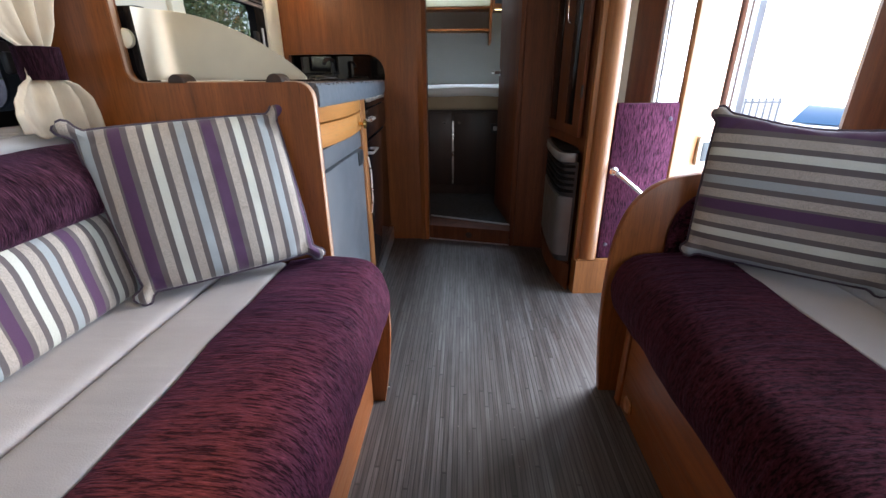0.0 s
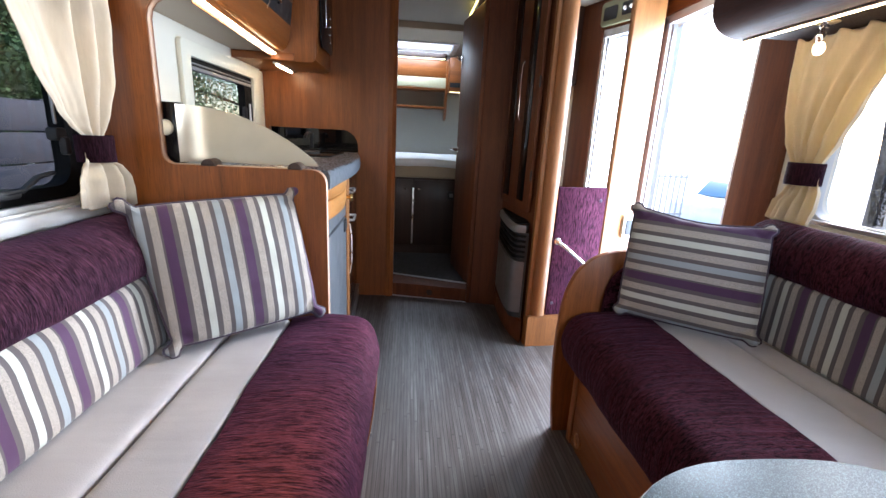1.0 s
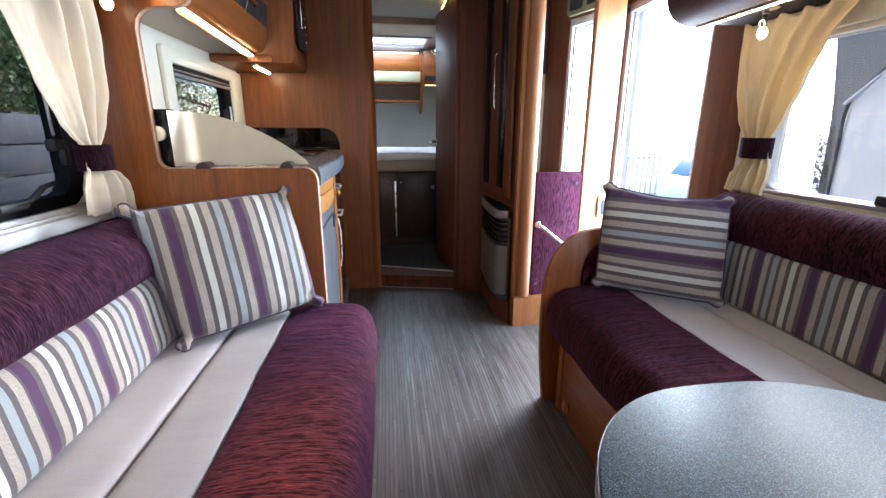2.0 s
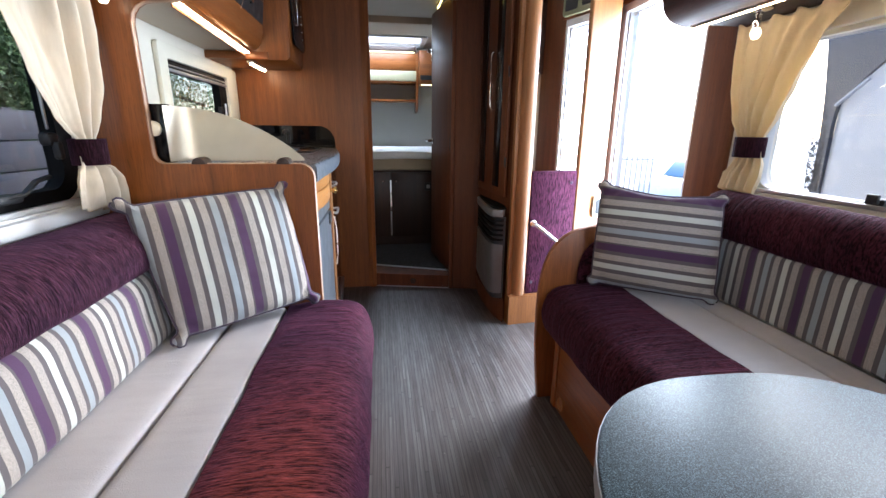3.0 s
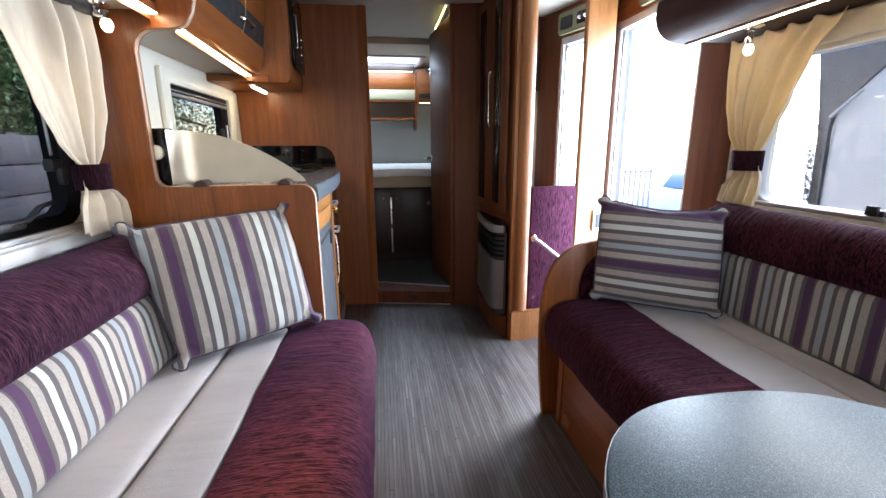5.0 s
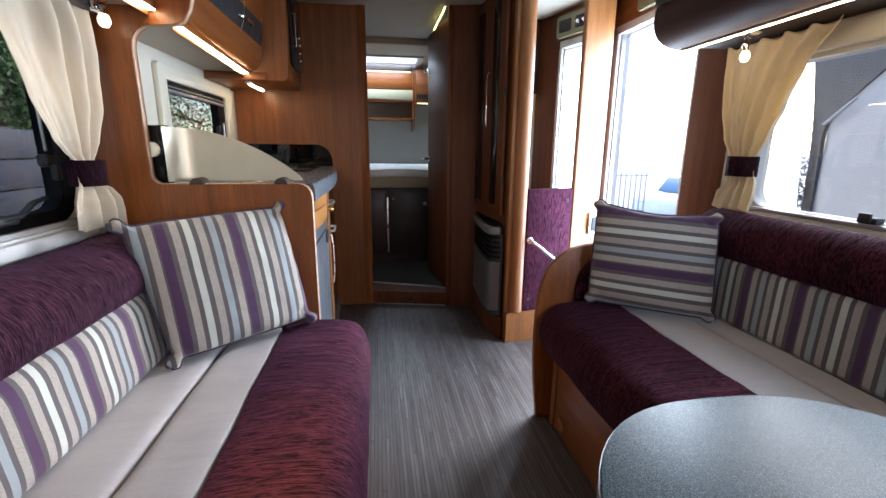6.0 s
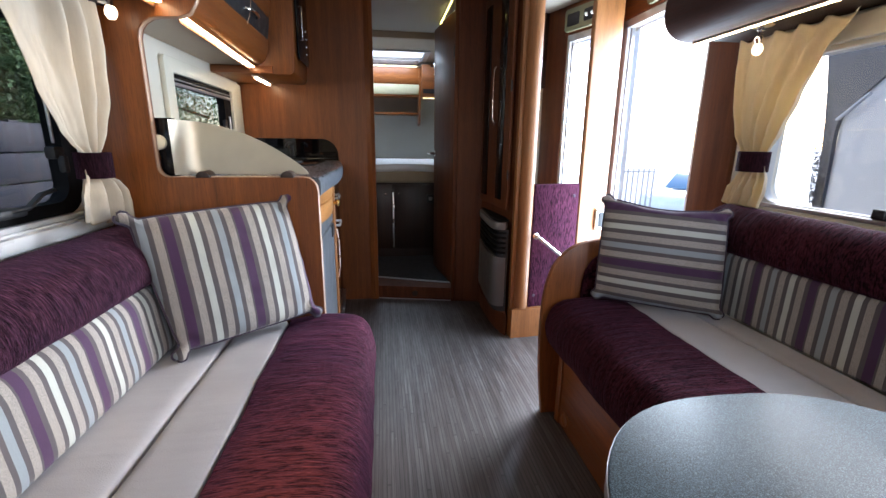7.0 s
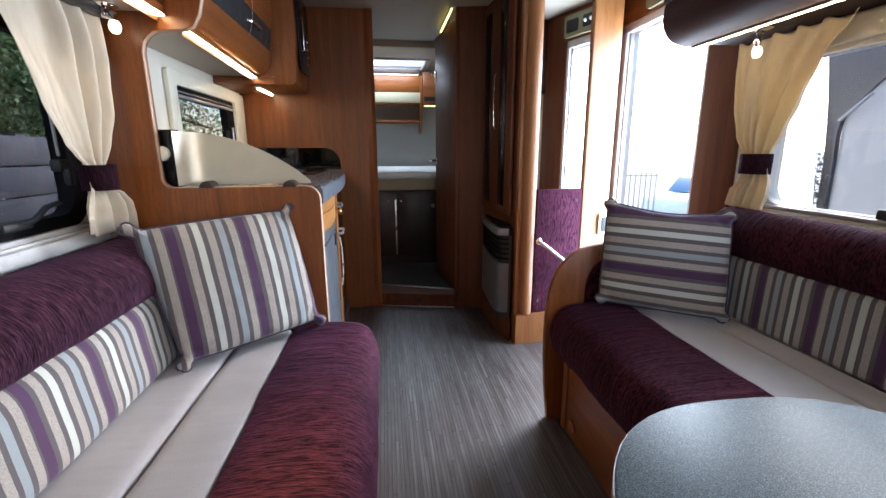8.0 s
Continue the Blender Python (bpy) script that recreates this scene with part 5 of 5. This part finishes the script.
# ---- curtains ----
def curtain(label, wall_x, out, rails, tie, hem, pleats, cloth_kind, skew=1.0, hang=0.0):
    """A gathered curtain along a wall at wall_x: rails are (z, y_a, y_b) from top to bottom."""
    ob = thing("curtain", (wall_x, tie[1], hem), label, "curtain", "tied-back curtains")
    n, rows = 110, 84
    zs = [rails[0][0] + (rails[-1][0] - rails[0][0]) * r / rows for r in range(rows + 1)]
    bm = bmesh.new()
    grid = []
    for z in zs:
        for (z0, a0, b0, d0), (z1, a1, b1, d1) in zip(rails, rails[1:]):
            if z1 <= z <= z0 + 1e-9:
                t = (z0 - z) / (z0 - z1)
                t = t * t * (3 - 2 * t) * 0.5 + t * 0.5
                a, b, d = a0 + (a1 - a0) * t, b0 + (b1 - b0) * t, d0 + (d1 - d0) * t
                break
        row = []
        for k in range(n + 1):
            s = k / n
            q = s ** skew
            drift = 0.30 * noise.noise((q * 1.6, z * 1.4, wall_x * 3))
            ph = 2 * math.pi * (pleats * q + drift)
            swell = 0.75 + 0.7 * noise.noise((q * 2.7 + 5, z * 1.1, wall_x))
            w = swell * (math.sin(ph + 0.5 * math.sin(ph)) + 0.22 * math.sin(2 * ph + 1 + 2 * z)) + 0.40 * noise.noise((s * 6, z * 4, wall_x)) + 0.12 * noise.noise((s * 17, z * 9, 2))
            yy = a + (b - a) * (s + 0.008 * math.sin(ph + 0.8))
            drop = hang * (1 - s) * min(1, max(0, (hem + 0.10 - z) / 0.10)) + 0.006 * math.sin(ph) * (1 if z < hem + 0.06 or z > rails[0][0] - 0.02 else 0)
            row.append(bm.verts.new((wall_x + out * (0.022 + d * (0.55 + 0.42 * w)) + 0.0015 * noise.noise((s * 20, z * 25, 1)), yy, z + drop)))
        grid.append(row)
    for r, q in zip(grid, grid[1:]):
        for k in range(n):
            bm.faces.new((r[k], r[k + 1], q[k + 1], q[k]))
    c = part("cloth", bm, cloth_kind, ob, "", 80)
    c.modifiers.new("thickness", "SOLIDIFY").thickness = 0.0016
    z, yc, half, deep = tie
    loop = [(wall_x + out * (0.045 + deep * math.cos(t)), yc + half * math.sin(t)) for t in (2 * math.pi * k / 28 for k in range(28))]
    inner = [(wall_x + out * 0.045 + 0.93 * (x - wall_x - out * 0.045), yc + 0.95 * (y - yc)) for x, y in loop]
    part("tieback", plate("z", z - 0.033, z + 0.033, loop, [inner], 0.003), TIE, ob, "dark purple velour tieback")


curtain("cream curtain with purple tieback at the west window", LX + 0.045, 1, [(1.46, 0.705, 1.092, 0.046), (1.29, 0.762, 1.086, 0.064), (1.15, 0.818, 1.072, 0.060), (1.06, 0.880, 1.055, 0.044), (1.03, 0.915, 1.046, 0.036), (1.005, 0.960, 1.036, 0.028), (0.948, 0.955, 1.036, 0.030), (0.930, 0.905, 1.064, 0.056), (0.90, 0.874, 1.082, 0.068), (0.86, 0.868, 1.092, 0.066), (0.815, 0.885, 1.104, 0.054)], (0.975, 0.998, 0.041, 0.041), 0.815, 3.6, CURTAIN_WEST, 1.7, 0.02)
curtain("cream curtain with purple tieback at the east window", RX - 0.055, -1, [(1.39, 1.192, 0.800, 0.030), (1.30, 1.182, 0.868, 0.036), (1.18, 1.156, 0.915, 0.052), (1.09, 1.126, 0.955, 0.052), (1.02, 1.098, 1.000, 0.034), (0.965, 1.092, 0.994, 0.028), (0.94, 1.096, 0.975, 0.044), (0.90, 1.122, 0.968, 0.052), (0.845, 1.142, 0.985, 0.046)], (0.994, 1.046, 0.051, 0.042), 0.845, 5.2, CURTAIN_BACKLIT, 0.8, 0.0)

# Dark bar put in for the shaded gap under the locker.
rail = thing("locker_shade_bar", (LX + 0.06, 0.4, 1.40), "dark bar in place of the shade under the overhead locker", "curtain rail")
part("bar", box(LX + 0.10, LX + 0.135, -0.3, 1.110, 1.384, 1.411, 0.006), GREY_PLASTIC, rail)

# ---- table ----
tb = thing("table", (0.40, -0.25, 0), "oval table with speckled grey laminate top and metal edge", "table")


def oval(hw, hl, n=72, p=2.7):
    out = []
    for k in range(n):
        t = 2 * math.pi * k / n
        c, s = math.cos(t), math.sin(t)
        out.append((0.40 + hw * math.copysign(abs(c) ** (2 / p), c), -0.25 + hl * math.copysign(abs(s) ** (2 / p), s)))
    return out


part("top", plate("z", 0.676, 0.704, oval(0.288, 0.468), (), 0.003), TABLE, tb, "speckled grey laminate top")
part("edge_band", plate("z", 0.674, 0.699, oval(0.2895, 0.4695), [oval(0.287, 0.467)]), SILVER, tb, "thin grey edge band")
part("leg", turned([(0.11, 0), (0.11, 0.008), (0.04, 0.02), (0.03, 0.03), (0.03, 0.65), (0.08, 0.665), (0.08, 0.676)], (0.40, -0.25, 0.0)), ALU, tb, "aluminium pedestal leg")


# ---- outside ----
GROUND = mottled("pale_gravel", (0.42, 0.40, 0.37), 0.9, 2, 0.25, relief=0.5)
fixed("ground", box(-400, 400, -400, 400, -1.2, -0.85), GROUND, "pale gravel yard around the vehicle", "ground")
BOARD = mottled("grey_fence_paint", (0.070, 0.067, 0.090), 0.7, 4, 0.15)
fence = thing("fence", (-2.5, 2, -0.85), "grey fence of level boards beside the vehicle", "fence")
for k in range(10):
    z0 = -0.85 + 0.2 * k
    part("board", box(-2.47, -2.44, -6, 9, z0 + 0.006, z0 + 0.196, 0.006), BOARD, fence)
for k in range(9):
    part("post", box(-2.55, -2.47, -6 + 1.8 * k, -5.92 + 1.8 * k, -0.85, 1.16), BOARD, fence)

LEAF = mottled("leaf_green", (0.070, 0.125, 0.042), 0.6, 3, 0.55)
BARK = mottled("tree_bark", (0.10, 0.075, 0.05), 0.9, 8, 0.3, relief=0.6)


def tree(x, y, height, spread, leaves, seed, label="leafy green tree behind the fence", group="trees behind the fence"):
    ob = thing("tree", (x, y, -0.85), label, "tree", group)
    rng = random.Random(seed)
    limbs = [tube([(x, y, -0.85), (x + 0.05, y + 0.04, height * 0.3), (x, y - 0.06, height * 0.6), (x + 0.1, y, height * 0.9)], 0.09, 8)]
    tips = []
    for k in range(16):
        a, r = rng.uniform(0, 6.28), spread * rng.uniform(0.5, 1.0)
        z0 = height * rng.uniform(0.05, 0.7)
        tip = (x + r * math.cos(a), y + r * math.sin(a), z0 + height * rng.uniform(-0.05, 0.3))
        limbs.append(tube(smooth_line([(x, y, z0), (x + 0.5 * r * math.cos(a), y + 0.5 * r * math.sin(a), z0 + 0.12 * height), tip], 1), 0.025, 6))
        tips.append(tip)
    part("trunk", joined(*limbs), BARK, ob, "brown trunk and limbs")
    vs, fs = [], []
    for k in range(leaves):
        c = Vector(rng.choice(tips)) + Vector((rng.gauss(0, 0.42), rng.gauss(0, 0.42), rng.gauss(0, 0.40)))
        if c.x > -2.7:
            continue
        a = Vector((rng.uniform(-1, 1), rng.uniform(-1, 1), rng.uniform(-1, 1))).normalized()
        b = a.orthogonal().normalized()
        q = rng.uniform(0.014, 0.034)
        i = len(vs)
        vs += [c - a * q, c + b * q * 0.5, c + a * q, c - b * q * 0.5]
        fs.append((i, i + 1, i + 2, i + 3))
    me = bpy.data.meshes.new("crown")
    me.from_pydata(vs, [], fs)
    me.materials.append(LEAF)
    crown = new("crown", me)
    crown.parent = ob
    crown.matrix_parent_inverse = world_of(ob).inverted()
    tagged(crown, "many small green leaves", kind="stuff")


tree(-4.3, 2.2, 3.6, 1.7, 48000, 3)
tree(-4.6, 5.2, 4.2, 1.9, 100000, 4)
tree(-4.8, 8.2, 4.4, 2.0, 30000, 5)
tree(-4.5, 3.8, 3.9, 1.6, 80000, 8)
tree(-4.4, -0.8, 3.8, 1.8, 40000, 6)

VAN = mottled("white_vehicle_paint", (0.28, 0.295, 0.335), 0.35, 2, 0.04)
DARK_SCREEN = mottled("dark_tinted_screen", (0.045, 0.045, 0.055), 0.5, 3, 0.2)
van = thing("motorhome", (5.6, 1.0, -0.85), "pale grey motorhome parked end-on beside the window", "motorhome")
part("body", box(2.6, 8.6, -0.05, 2.03, -0.5, 1.78, 0.06, 4), VAN, van)
part("waist_line", box(2.594, 2.602, 0.05, 1.95, 1.14, 1.148), SILVER, van, "thin grey waist line")
part("dark_quarter", plate("x", 2.584, 2.612, smooth_loop([(2.17, 1.70), (1.45, 1.70), (1.60, 1.59), (1.80, 1.43), (1.995, 1.225), (2.010, 1.14), (2.0, 0.95), (1.99, 0.68), (1.98, 0.1), (2.04, 0.1), (2.045, 0.71), (2.065, 1.1), (2.11, 1.40)], 1)), DARK_SCREEN, van, "dark tinted corner window")
part("strut", moved(box(-0.10, 0.10, -0.011, 0.011, -0.006, 0.006, 0.003), Matrix.Translation((2.56, 1.915, 1.268)) @ Matrix.Rotation(radians(90), 4, "Z") @ Matrix.Rotation(radians(42), 4, "Y")), VAN, van, "pale strut across the window")
for x in (3.4, 7.4):
    for y in (0.05, 2.0):
        w = part("wheel", turned([(0.20, -0.1), (0.32, -0.09), (0.33, 0.0), (0.32, 0.09), (0.20, 0.1)], (x, y, -0.52), (0, 1, 0), 24), RUBBER, van)
        part("rim", turned([(0.19, -0.102), (0.19, 0.102)], (x, y, -0.52), (0, 1, 0), 20), SILVER, w)

CARPAINT = mottled("white_car_paint", (0.7, 0.72, 0.74), 0.25, 2, 0.03)
CARGLASS = mat("blue_tinted_windscreen", (0.09, 0.18, 0.26), 0.08)
car = thing("car", (9.6, 12.6, -0.85), "white car with blue tinted windscreen parked in the yard", "car")
CM = Matrix.Translation((8.95, 10.55, -1.0)) @ pose(0, 0, 0, 0, 0, -62)
side = [(-2.1, 0.28), (2.05, 0.28), (2.1, 0.6), (2.0, 0.80), (1.6, 0.92), (-1.15, 0.95), (-1.95, 0.82), (-2.15, 0.6)]
part("body", moved(plate("x", -0.86, 0.86, smooth_loop(side, 1), (), 0.03), CM), CARPAINT, car)
part("cabin", moved(plate("x", -0.70, 0.70, smooth_loop([(1.5, 0.9), (1.15, 1.40), (0.0, 1.46), (-0.45, 1.40), (-1.2, 0.92)], 1), (), 0.04), CM), CARPAINT, car)
part("windscreen", moved(plate("x", -0.62, 0.62, [(-0.60, 1.36), (-1.24, 0.95), (-1.22, 0.94), (-0.52, 1.36)]), CM), CARGLASS, car, "blue tinted windscreen")
for x in (-0.78, 0.78):
    for y in (-1.35, 1.3):
        w = part("wheel", moved(turned([(0.18, -0.09), (0.30, -0.08), (0.31, 0), (0.30, 0.08), (0.18, 0.09)], (x, y, 0.31), (1, 0, 0), 20), CM), RUBBER, car)
        part("rim", moved(turned([(0.17, -0.092), (0.17, 0.092)], (x, y, 0.31), (1, 0, 0), 16), CM), SILVER, w)
    part("side_window", moved(plate("x", x * 0.905 - 0.004, x * 0.905 + 0.004, [(-0.95, 0.98), (1.2, 0.98), (1.0, 1.32), (-0.35, 1.34)]), CM), CARGLASS, car)
    part("headlight", moved(turned([(0.10, 0), (0.09, 0.03), (0, 0.04)], (x * 0.8, -2.03, 0.68), (0, -1, 0), 14), CM), ALU, car)
gate = thing("railing", (6.5, 9.6, -0.85), "grey metal railing in the yard", "railing")
part("top_rail", box(5.55, 6.75, 9.78, 9.82, 0.40, 0.44), SILVER, gate)
part("bottom_rail", box(5.55, 6.75, 9.78, 9.82, -0.50, -0.46), SILVER, gate)
for k in range(9):
    part("bar", box(5.58 + 0.14 * k, 5.61 + 0.14 * k, 9.785, 9.815, -0.85, 0.5), SILVER, gate)
